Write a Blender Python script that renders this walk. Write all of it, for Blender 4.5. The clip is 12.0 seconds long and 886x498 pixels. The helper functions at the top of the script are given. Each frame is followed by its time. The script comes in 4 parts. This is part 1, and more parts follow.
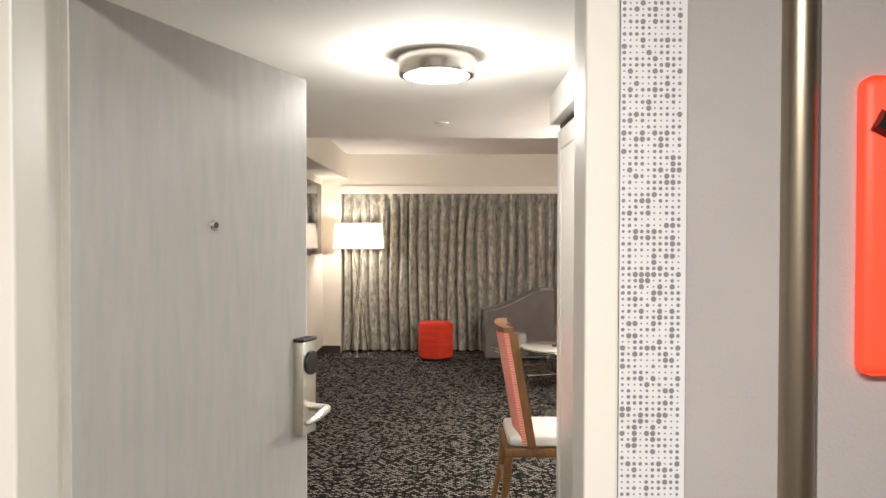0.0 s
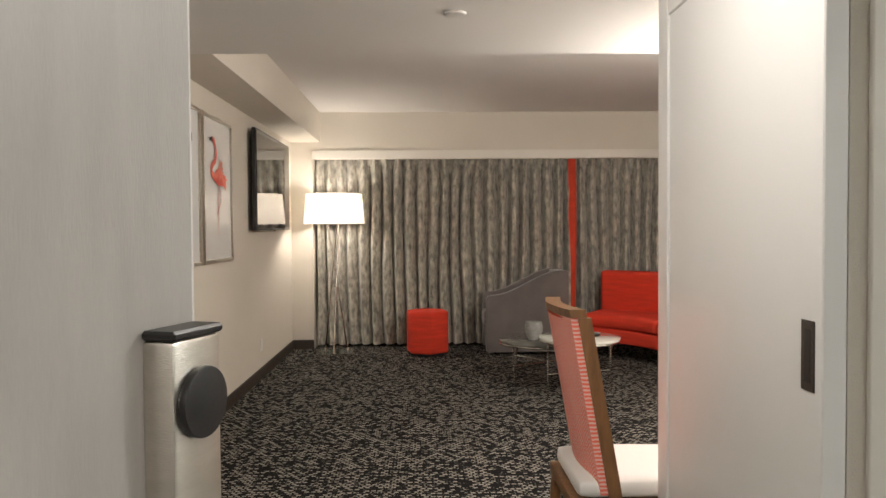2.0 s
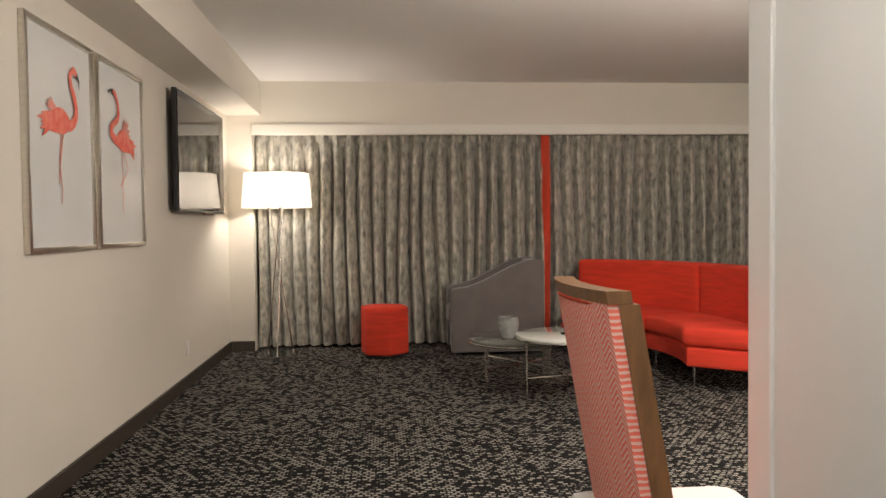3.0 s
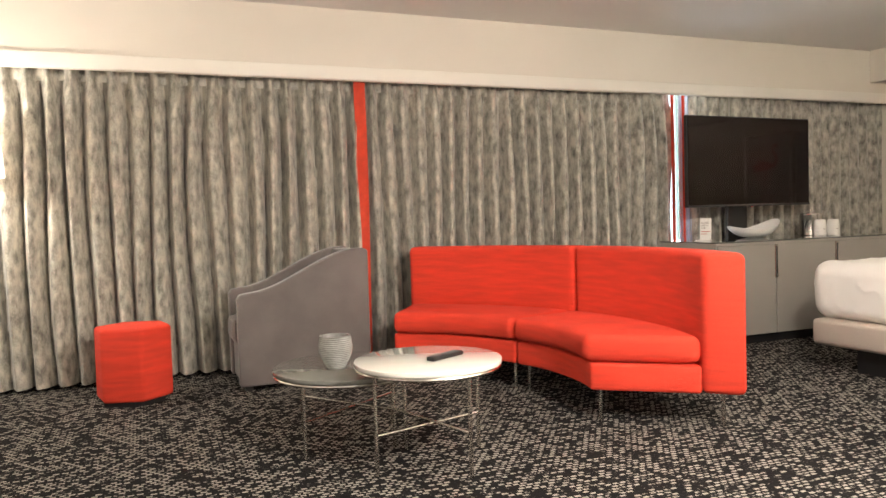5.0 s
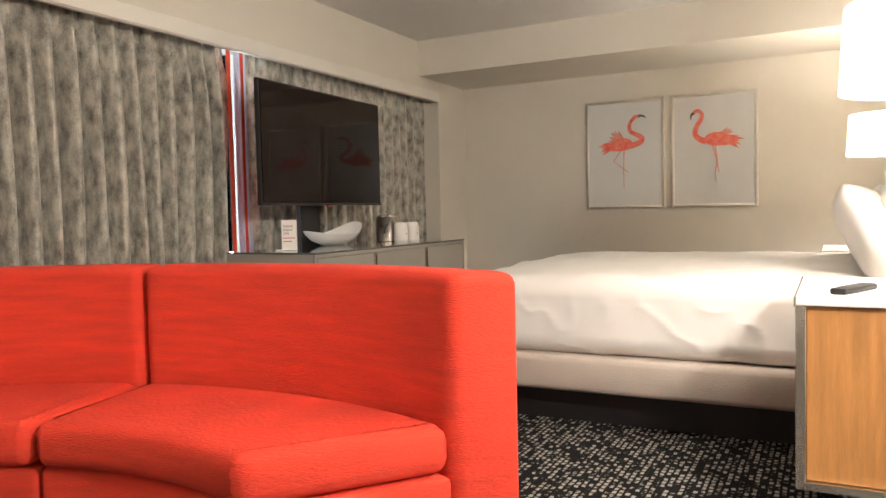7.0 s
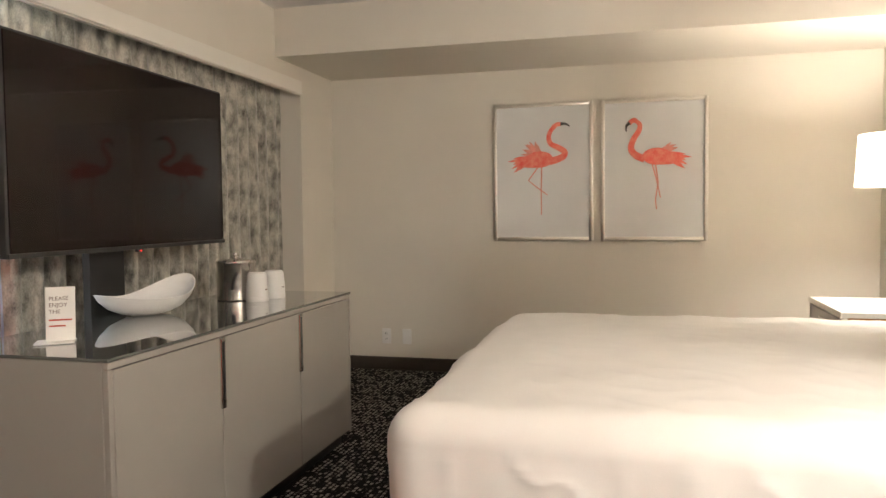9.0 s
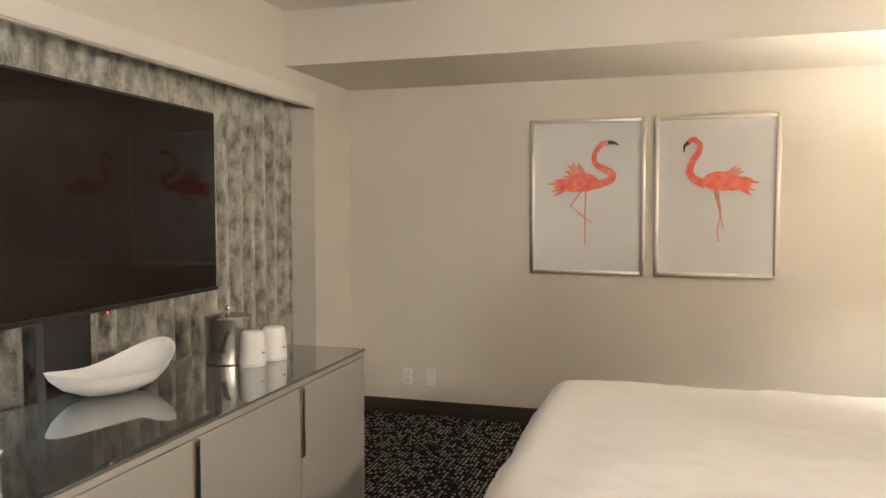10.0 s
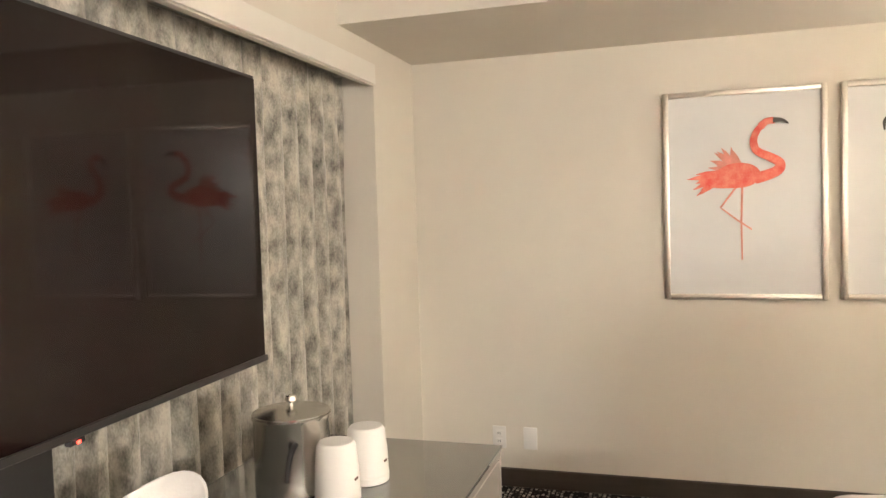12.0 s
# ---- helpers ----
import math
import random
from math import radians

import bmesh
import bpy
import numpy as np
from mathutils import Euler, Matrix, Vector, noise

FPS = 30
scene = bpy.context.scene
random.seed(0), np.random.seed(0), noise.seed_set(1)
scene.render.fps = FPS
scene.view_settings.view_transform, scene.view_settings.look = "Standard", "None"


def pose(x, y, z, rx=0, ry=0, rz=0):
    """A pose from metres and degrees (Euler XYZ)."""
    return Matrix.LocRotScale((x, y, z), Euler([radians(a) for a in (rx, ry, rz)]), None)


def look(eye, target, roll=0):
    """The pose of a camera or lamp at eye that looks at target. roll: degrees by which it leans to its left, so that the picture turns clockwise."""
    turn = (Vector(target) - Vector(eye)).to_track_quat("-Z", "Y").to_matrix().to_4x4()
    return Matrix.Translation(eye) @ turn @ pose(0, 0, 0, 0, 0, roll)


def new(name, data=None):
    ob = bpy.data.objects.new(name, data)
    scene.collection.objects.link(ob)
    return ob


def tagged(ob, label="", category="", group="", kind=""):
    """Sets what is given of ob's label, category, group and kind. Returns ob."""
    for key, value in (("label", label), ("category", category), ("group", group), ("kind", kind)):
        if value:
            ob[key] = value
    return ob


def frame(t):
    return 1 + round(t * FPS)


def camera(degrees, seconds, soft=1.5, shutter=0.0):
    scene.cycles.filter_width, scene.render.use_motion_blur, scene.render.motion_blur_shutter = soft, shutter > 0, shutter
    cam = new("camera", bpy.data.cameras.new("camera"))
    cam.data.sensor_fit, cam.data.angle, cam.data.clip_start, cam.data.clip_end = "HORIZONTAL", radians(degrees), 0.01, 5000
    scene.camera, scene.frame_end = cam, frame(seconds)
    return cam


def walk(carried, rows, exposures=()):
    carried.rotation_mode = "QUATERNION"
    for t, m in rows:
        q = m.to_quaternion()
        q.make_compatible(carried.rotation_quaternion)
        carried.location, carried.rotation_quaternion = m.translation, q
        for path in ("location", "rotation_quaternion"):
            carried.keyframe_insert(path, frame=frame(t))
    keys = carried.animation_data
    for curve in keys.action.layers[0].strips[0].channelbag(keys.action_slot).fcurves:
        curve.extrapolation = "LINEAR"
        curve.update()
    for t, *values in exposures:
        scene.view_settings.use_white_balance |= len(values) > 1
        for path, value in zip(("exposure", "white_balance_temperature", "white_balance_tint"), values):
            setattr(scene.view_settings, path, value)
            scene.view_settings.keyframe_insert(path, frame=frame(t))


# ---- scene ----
cam = camera(61.5, 12.0)
PATH = [
    (0, (0.682, 3.1, 1.56), (0.665, 5.1, 1.524), 0.1),
    (0.5, (0.64, 3.368, 1.53), (0.61, 5.367, 1.482), 0.1),
    (1, (0.568, 3.744, 1.471), (0.556, 5.743, 1.42), -0.2),
    (1.5, (0.505, 4.14, 1.416), (0.517, 6.139, 1.362), -0.3),
    (2, (0.489, 4.595, 1.348), (0.538, 6.594, 1.29), -0.4),
    (2.5, (0.477, 5.058, 1.281), (0.578, 7.054, 1.223), -0.6),
    (4.5, (0.64, 7.0, 1.075), (1.149, 8.931, 0.979), -1.0),
    (5, (0.591, 7.509, 1.071), (1.338, 9.362, 0.989), -1.7),
    (5.5, (0.654, 8.028, 1.093), (1.756, 9.694, 1.01), -2.0),
    (6, (0.806, 8.618, 1.087), (2.209, 10.041, 1.0), -2.0),
    (6.5, (1.042, 9.057, 1.077), (2.657, 10.234, 0.982), -1.8),
    (7, (1.33, 9.483, 1.032), (3.1, 10.408, 0.934), -1.3),
    (7.2, (1.468, 9.63, 1.008), (3.281, 10.468, 0.913), -1.3),
    (8.8, (2.67, 10.452, 1.192), (4.598, 10.972, 1.083), -0.6),
    (9, (2.832, 10.536, 1.24), (4.764, 11.041, 1.145), -0.6),
    (9.5, (3.151, 10.627, 1.399), (5.078, 11.154, 1.298), -0.3),
    (10, (3.444, 10.737, 1.456), (5.359, 11.303, 1.351), -0.0),
    (10.5, (3.714, 10.858, 1.467), (5.607, 11.495, 1.375), 0.1),
    (11, (3.985, 11.077, 1.513), (5.855, 11.779, 1.416), -0.0),
    (11.5, (4.251, 11.328, 1.493), (6.118, 12.039, 1.398), -0.6),
    (12, (4.519, 11.567, 1.494), (6.429, 12.15, 1.398), -1.7),
]
EXPOSURES = [(0, 0.5), (0.7, 0.4), (1.5, 0.15), (2.5, 0.12), (4.5, 0.9), (5.5, 1.45), (7, 1.15), (9, 1.2), (10.5, 1.55), (12, 2.1)]
walk(cam, [(t, look(eye, target, roll)) for t, eye, target, roll in PATH], EXPOSURES)

# ---- world and lights ----
world = bpy.data.worlds.new("sky")
scene.world = world
world.use_nodes = True
sky = world.node_tree.nodes.new("ShaderNodeTexSky")
sky.sky_type, sky.sun_disc, sky.sun_elevation, sky.sun_rotation = "NISHITA", False, radians(40), radians(200)
world.node_tree.links.new(sky.outputs[0], world.node_tree.nodes["Background"].inputs[0])
world.node_tree.nodes["Background"].inputs[1].default_value = 0.12


def bulb(name, at, watts, colour, radius):
    lamp = bpy.data.lights.new(name, "POINT")
    lamp.energy, lamp.color, lamp.shadow_soft_size = watts, colour, radius
    ob = new(name, lamp)
    ob.location = at
    return ob


def panel_light(name, at, target, sx, sy, watts, colour):
    lamp = bpy.data.lights.new(name, "AREA")
    lamp.shape, lamp.size, lamp.size_y, lamp.energy, lamp.color = "RECTANGLE", sx, sy, watts, colour
    ob = new(name, lamp)
    ob.matrix_world = look(at, target)
    return ob


WARM, NEUTRAL = (1.0, 0.90, 0.80), (1.0, 0.95, 0.88)
bulb("floor_lamp_bulb", (-0.48, 12.62, 1.56), 22, WARM, 0.07)
bulb("bedside_lamp_bulb", (7.3, 9.13, 1.54), 25, WARM, 0.06)
bulb("bedside_lamp_bulb", (4.2, 9.2, 1.56), 23, WARM, 0.06)
bulb("hall_light_glow", (0.63, 6.1, 2.08), 20, NEUTRAL, 0.1)
# added fill for sofa and curtains; no such fitting is seen
bulb("lounge_fill_glow", (2.35, 8.42, 1.98), 132, (1.0, 0.92, 0.84), 0.12)
panel_light("bathroom_light_glow", (2.4, 5.9, 2.26), (2.4, 5.9, 0), 0.9, 0.5, 30, (1, 0.98, 0.95))
panel_light("corridor_light_glow", (0.6, 2.6, 2.5), (0.6, 2.6, 0), 1.2, 0.4, 82, NEUTRAL)
panel_light("daylight_gap", (5.2, 13.22, 1.3), (5.2, 12, 1.3), 0.25, 1.9, 12, (0.8, 0.9, 1.0))

# ---- materials ----


def mat(name, colour, rough=0.6, metal=0.0, vary=0.12, scale=6.0, bump=0.02, fine=180.0, stretch=(1, 1, 1), colour2=None, coat=0.0, low=0.45, high=0.9):
    """Base colour broken by large stains and a fine grain, with a fine relief."""
    m = bpy.data.materials.new(name)
    m.use_nodes = True
    n, k = m.node_tree.nodes, m.node_tree.links
    b = n["Principled BSDF"]
    b.inputs["Roughness"].default_value, b.inputs["Metallic"].default_value, b.inputs["Coat Weight"].default_value = rough, metal, coat
    co, mp = n.new("ShaderNodeTexCoord"), n.new("ShaderNodeMapping")
    mp.inputs["Scale"].default_value = stretch
    k.new(co.outputs["Object"], mp.inputs["Vector"])
    big, small = n.new("ShaderNodeTexNoise"), n.new("ShaderNodeTexNoise")
    big.inputs["Scale"].default_value, big.inputs["Detail"].default_value = scale, 4
    small.inputs["Scale"].default_value, small.inputs["Detail"].default_value = fine, 2
    for x in (big, small):
        k.new(mp.outputs[0], x.inputs["Vector"])
    ramp = n.new("ShaderNodeMix")
    ramp.data_type = "RGBA"
    c2 = colour2 or tuple(c * (1 - vary) for c in colour)
    ramp.inputs["A"].default_value, ramp.inputs["B"].default_value = (*colour, 1), (*c2, 1)
    mix = n.new("ShaderNodeMath")
    mix.operation = "MULTIPLY_ADD"
    k.new(small.outputs["Fac"], mix.inputs[0])
    mix.inputs[1].default_value = 0.35
    k.new(big.outputs["Fac"], mix.inputs[2])
    sub = n.new("ShaderNodeMapRange")
    sub.inputs["From Min"].default_value, sub.inputs["From Max"].default_value = low, high
    k.new(mix.outputs[0], sub.inputs["Value"])
    k.new(sub.outputs[0], ramp.inputs["Factor"])
    k.new(ramp.outputs["Result"], b.inputs["Base Color"])
    if bump:
        bp = n.new("ShaderNodeBump")
        bp.inputs["Strength"].default_value, bp.inputs["Distance"].default_value = 0.5, bump * 0.1
        k.new(small.outputs["Fac"], bp.inputs["Height"])
        k.new(bp.outputs[0], b.inputs["Normal"])
    return m


def emit(name, colour, strength):
    m = bpy.data.materials.new(name)
    m.use_nodes = True
    b = m.node_tree.nodes["Principled BSDF"]
    b.inputs["Base Color"].default_value = (*colour, 1)
    b.inputs["Emission Color"].default_value, b.inputs["Emission Strength"].default_value = (*colour, 1), strength
    return m


def glass_mat(name, colour, rough=0.02, alpha=0.25):
    m = bpy.data.materials.new(name)
    m.use_nodes = True
    n, k = m.node_tree.nodes, m.node_tree.links
    mixer, clear, gloss, fres = n.new("ShaderNodeMixShader"), n.new("ShaderNodeBsdfTransparent"), n.new("ShaderNodeBsdfGlossy"), n.new("ShaderNodeFresnel")
    clear.inputs["Color"].default_value, gloss.inputs["Roughness"].default_value = (*colour, 1), rough
    fres.inputs["IOR"].default_value = 1.5
    k.new(fres.outputs[0], mixer.inputs[0])
    k.new(clear.outputs[0], mixer.inputs[1])
    k.new(gloss.outputs[0], mixer.inputs[2])
    k.new(mixer.outputs[0], n["Material Output"].inputs[0])
    return m


def carpet_mat():
    """Black loop carpet with broken pale dashes in rows."""
    m = bpy.data.materials.new("patterned_carpet")
    m.use_nodes = True
    n, k = m.node_tree.nodes, m.node_tree.links
    b = n["Principled BSDF"]
    b.inputs["Roughness"].default_value = 0.95
    b.inputs["Specular IOR Level"].default_value = 0.1
    co = n.new("ShaderNodeTexCoord")
    warp = n.new("ShaderNodeTexNoise")
    warp.inputs["Scale"].default_value = 30
    k.new(co.outputs["Object"], warp.inputs["Vector"])
    off = n.new("ShaderNodeVectorMath")
    off.operation = "MULTIPLY_ADD"
    off.inputs[1].default_value = (0.011, 0.011, 0)
    k.new(warp.outputs["Color"], off.inputs[0])
    k.new(co.outputs["Object"], off.inputs[2])
    br = n.new("ShaderNodeTexBrick")
    br.offset = 0.5
    for key, value in (("Scale", 1.0), ("Mortar Size", 0.0055), ("Mortar Smooth", 0.25), ("Brick Width", 0.034), ("Row Height", 0.024)):
        br.inputs[key].default_value = value
    br.inputs["Color1"].default_value, br.inputs["Color2"].default_value = (0, 0, 0, 1), (1, 1, 1, 1)
    br.inputs["Mortar"].default_value = (0, 0, 0, 1)
    k.new(off.outputs[0], br.inputs["Vector"])
    nz = n.new("ShaderNodeTexNoise")
    nz.inputs["Scale"].default_value, nz.inputs["Detail"].default_value = 55, 3
    k.new(co.outputs["Object"], nz.inputs["Vector"])
    mul = n.new("ShaderNodeMath")
    mul.operation = "MULTIPLY_ADD"
    mul.inputs[1].default_value = 0.55
    k.new(br.outputs["Color"], mul.inputs[0])
    k.new(nz.outputs["Fac"], mul.inputs[2])
    cr = n.new("ShaderNodeValToRGB")
    cr.color_ramp.elements[0].position, cr.color_ramp.elements[0].color = 0.70, (0.008, 0.007, 0.007, 1)
    cr.color_ramp.elements[1].position, cr.color_ramp.elements[1].color = 0.86, (0.32, 0.295, 0.255, 1)
    k.new(mul.outputs[0], cr.inputs[0])
    k.new(cr.outputs[0], b.inputs["Base Color"])
    bp = n.new("ShaderNodeBump")
    bp.inputs["Distance"].default_value, bp.inputs["Strength"].default_value = 0.004, 0.8
    k.new(mul.outputs[0], bp.inputs["Height"])
    k.new(bp.outputs[0], b.inputs["Normal"])
    return m


def curtain_mat():
    """Grey brushed-bark weave: streaks down the cloth, broken across."""
    m = mat("grey_curtain_cloth", (0.58, 0.545, 0.46), 0.55, 0, scale=16, fine=130, stretch=(1.3, 1.3, 0.7), colour2=(0.07, 0.066, 0.053), low=0.5, high=0.95, bump=0.05)
    m.node_tree.nodes["Noise Texture"].inputs["Detail"].default_value = 8
    m.node_tree.nodes["Principled BSDF"].inputs["Sheen Weight"].default_value = 0.3
    return m


def chevron_mat():
    """Coral and cream zigzag columns, in the plane of y and z."""
    m = bpy.data.materials.new("coral_zigzag_fabric")
    m.use_nodes = True
    n, k = m.node_tree.nodes, m.node_tree.links
    b = n["Principled BSDF"]
    b.inputs["Roughness"].default_value = 0.9

    def op(kind, a, c=0.0, d=0.0):
        x = n.new("ShaderNodeMath")
        x.operation = kind
        for i, v in enumerate((a, c, d)):
            if isinstance(v, (int, float)):
                x.inputs[i].default_value = v
            else:
                k.new(v, x.inputs[i])
        return x.outputs[0]

    co, sep, nz = n.new("ShaderNodeTexCoord"), n.new("ShaderNodeSeparateXYZ"), n.new("ShaderNodeTexNoise")
    nz.inputs["Scale"].default_value = 70
    k.new(co.outputs["Object"], sep.inputs[0])
    k.new(co.outputs["Object"], nz.inputs["Vector"])
    u = op("MULTIPLY", sep.outputs["Y"], 17.0)
    zig = op("PINGPONG", u, 0.5)
    v = op("ADD", op("MULTIPLY_ADD", zig, -4.2, op("MULTIPLY", sep.outputs["Z"], 72.0)), op("MULTIPLY", nz.outputs["Fac"], 0.5))
    stripe = op("PINGPONG", v, 0.5)
    cr = n.new("ShaderNodeValToRGB")
    cr.color_ramp.elements[0].position, cr.color_ramp.elements[0].color = 0.17, (0.90, 0.60, 0.52, 1)
    cr.color_ramp.elements[1].position, cr.color_ramp.elements[1].color = 0.26, (0.92, 0.20, 0.14, 1)
    k.new(stripe, cr.inputs[0])
    k.new(cr.outputs[0], b.inputs["Base Color"])
    return m


WALL = mat("cream_wall_paint", (0.72, 0.672, 0.59), 0.75, vary=0.05, scale=1.5, bump=0.03, fine=250)
CEIL = mat("white_ceiling_paint", (0.78, 0.76, 0.73), 0.85, vary=0.04, scale=1.0, bump=0.02, fine=200)
TRIM = mat("ivory_painted_trim", (0.78, 0.75, 0.68), 0.45, vary=0.04, scale=3, bump=0.005)
PANELW = mat("white_lacquer_panel", (0.80, 0.79, 0.77), 0.35, vary=0.03, scale=2, bump=0.003)
BASEB = mat("dark_brown_baseboard", (0.055, 0.042, 0.032), 0.45, vary=0.25, scale=5, stretch=(1, 1, 8), bump=0.01)
CARPET = carpet_mat()
CURTAIN = curtain_mat()
REDTRIM = mat("red_curtain_trim", (0.62, 0.05, 0.015), 0.8, vary=0.25, scale=20, bump=0.02)
SHEER = mat("pale_blue_sheer", (0.55, 0.66, 0.82), 0.8, vary=0.15, scale=10, bump=0.02)
SOFA = mat("red_ribbed_upholstery", (0.80, 0.05, 0.02), 0.85, vary=0.24, scale=5, fine=85, stretch=(0.8, 0.8, 7), bump=0.14)
VELVET = mat("taupe_grey_velvet", (0.155, 0.132, 0.124), 0.75, vary=0.25, scale=5, bump=0.03)
VELVET.node_tree.nodes["Principled BSDF"].inputs["Sheen Weight"].default_value = 0.4
CHEV = chevron_mat()
WOODC = mat("walnut_chair_frame", (0.27, 0.13, 0.05), 0.4, vary=0.4, scale=14, stretch=(4, 4, 0.7), bump=0.01)
OAK = mat("honey_oak_veneer", (0.46, 0.21, 0.062), 0.45, vary=0.35, scale=7, fine=60, stretch=(6, 6, 0.5), bump=0.01)
WHITELEA = mat("white_leatherette", (0.78, 0.77, 0.74), 0.45, vary=0.04, bump=0.01)
CHROME = mat("brushed_nickel", (0.72, 0.69, 0.64), 0.22, 1.0, vary=0.1, scale=30, bump=0.003)
SATIN = mat("champagne_silver_frame", (0.74, 0.70, 0.63), 0.3, 1.0, vary=0.12, scale=20, stretch=(1, 1, 4), bump=0.006)
BLACK = mat("black_plastic", (0.014, 0.013, 0.013), 0.4, vary=0.2, bump=0.004)
BLACKG = mat("black_gloss_screen", (0.009, 0.0045, 0.004), 0.05, vary=0.1, bump=0)
BLACKG.node_tree.nodes["Principled BSDF"].inputs["Specular IOR Level"].default_value = 0.17
MIRRORG = mat("silvered_mirror", (0.86, 0.87, 0.86), 0.015, 1.0, vary=0.01, bump=0)
LAQ = mat("greige_lacquer", (0.34, 0.315, 0.285), 0.22, vary=0.04, scale=2, bump=0.002, coat=0.3)
TOPGLASS = mat("smoked_glass_top", (0.12, 0.125, 0.115), 0.03, vary=0.04, bump=0, coat=1.0)
GLASS = glass_mat("clear_greenish_glass", (0.80, 0.88, 0.85))
LINEN = mat("white_bed_linen", (0.80, 0.775, 0.735), 0.85, vary=0.05, scale=5, bump=0.004, fine=300)
BEDUPH = mat("greige_bed_upholstery", (0.47, 0.405, 0.345), 0.7, vary=0.08, scale=6, bump=0.03)
CERAMIC = mat("matt_white_ceramic", (0.80, 0.78, 0.75), 0.3, vary=0.05, scale=20, bump=0.01)
PAPERC = mat("white_paper_card", (0.80, 0.78, 0.74), 0.7, vary=0.03, bump=0.005)
INK = mat("brown_print_ink", (0.16, 0.10, 0.08), 0.8, bump=0)
REDINK = mat("red_print_ink", (0.55, 0.08, 0.05), 0.8, bump=0)
ARTPAPER = mat("pale_grey_art_paper", (0.70, 0.70, 0.69), 0.25, vary=0.05, scale=3, bump=0)
CORAL = mat("coral_red_pigment", (0.74, 0.085, 0.06), 0.7, vary=0.5, scale=22, fine=120, colour2=(0.80, 0.28, 0.20), bump=0)
PALEC = mat("faded_coral_pigment", (0.80, 0.32, 0.25), 0.7, vary=0.3, scale=22, bump=0)
DARKP = mat("charcoal_pigment", (0.06, 0.055, 0.05), 0.7, bump=0)
DOORM = mat("grey_brushed_laminate", (0.47, 0.45, 0.42), 0.38, vary=0.14, scale=6, fine=90, stretch=(5, 5, 0.8), bump=0.006)
CORRW = mat("grey_corridor_vinyl", (0.42, 0.39, 0.38), 0.55, vary=0.08, scale=3, bump=0.02)
DOTW = mat("white_dotted_panel", (0.74, 0.72, 0.74), 0.4, vary=0.04, bump=0)
DOTG = mat("grey_printed_dot", (0.24, 0.225, 0.23), 0.5, vary=0.1, bump=0)
MARBLE = mat("white_veined_marble", (0.82, 0.81, 0.79), 0.15, vary=0.14, scale=2.5, bump=0)
TOWEL = mat("white_terry_towel", (0.78, 0.77, 0.75), 0.95, vary=0.08, scale=40, bump=0.08)
def shade_mat():
    """Thin white cloth that lets the bulb's light through."""
    m = bpy.data.materials.new("lit_white_lampshade")
    m.use_nodes = True
    n, k = m.node_tree.nodes, m.node_tree.links
    thin, matt, mixer = n.new("ShaderNodeBsdfTranslucent"), n.new("ShaderNodeBsdfDiffuse"), n.new("ShaderNodeMixShader")
    thin.inputs["Color"].default_value = matt.inputs["Color"].default_value = (0.92, 0.89, 0.84, 1)
    mixer.inputs[0].default_value = 0.72
    k.new(matt.outputs[0], mixer.inputs[1])
    k.new(thin.outputs[0], mixer.inputs[2])
    k.new(mixer.outputs[0], n["Material Output"].inputs[0])
    return m


SHADE = shade_mat()
GLOW = emit("lit_opal_diffuser", (1.0, 0.97, 0.9), 5.0)
SKYGLOW = emit("overcast_daylight", (0.80, 0.90, 1.0), 1.6)
HALO = emit("mirror_light_strip", (1.0, 1.0, 1.0), 3.0)
SIGNRED = emit("lit_red_acrylic", (0.9, 0.05, 0.02), 0.8)

# ---- mesh helpers ----


def mesh_of(bm, name, material, smooth=False):
    bmesh.ops.recalc_face_normals(bm, faces=bm.faces)
    me = bpy.data.meshes.new(name)
    if smooth:
        for f in bm.faces:
            f.smooth = True
    bm.to_mesh(me)
    bm.free()
    me.materials.append(material)
    if smooth:
        me.set_sharp_from_angle(angle=radians(38))
    return me


def part(name, bm, material, parent, label="", smooth=False):
    ob = new(name, mesh_of(bm, name, material, smooth))
    ob.parent = parent
    if parent.type == "EMPTY":
        ob.matrix_parent_inverse = Matrix.Translation(-parent.location)
    return tagged(ob, label=label)


def thing(name, at, label, category, group=""):
    ob = new(name)
    ob.location = at
    ob.empty_display_size = 0.1
    return tagged(ob, label, category, group)


def solo(name, bm, material, label, category, group="", smooth=False):
    return tagged(new(name, mesh_of(bm, name, material, smooth)), label, category, group)


def structure(name, bm, material, label, category="structure", smooth=False):
    return tagged(new(name, mesh_of(bm, name, material, smooth)), label, category, kind="structure")


def box(x0, x1, y0, y1, z0, z1, bevel=0.0, seg=2, bm=None):
    bm = bm or bmesh.new()
    m = Matrix.LocRotScale(((x0 + x1) / 2, (y0 + y1) / 2, (z0 + z1) / 2), None, (x1 - x0, y1 - y0, z1 - z0))
    r = bmesh.ops.create_cube(bm, size=1, matrix=m)
    if bevel:
        es = list({e for v in r["verts"] for e in v.link_edges})
        bmesh.ops.bevel(bm, geom=es, offset=bevel, segments=seg, profile=0.5, affect="EDGES")
    return bm


def cyl(at, r0, r1, h, seg=32, bm=None, bevel=0.0, m=None):
    bm = bm or bmesh.new()
    mat4 = (m or Matrix.Identity(4)) if m else Matrix.Translation((at[0], at[1], at[2] + h / 2))
    r = bmesh.ops.create_cone(bm, cap_ends=True, segments=seg, radius1=r0, radius2=r1, depth=h, matrix=mat4)
    if bevel:
        es = [e for e in {e for v in r["verts"] for e in v.link_edges} if len(e.link_faces) == 2 and e.calc_face_angle(0) > 0.8]
        bmesh.ops.bevel(bm, geom=es, offset=bevel, segments=2, profile=0.5, affect="EDGES")
    return bm


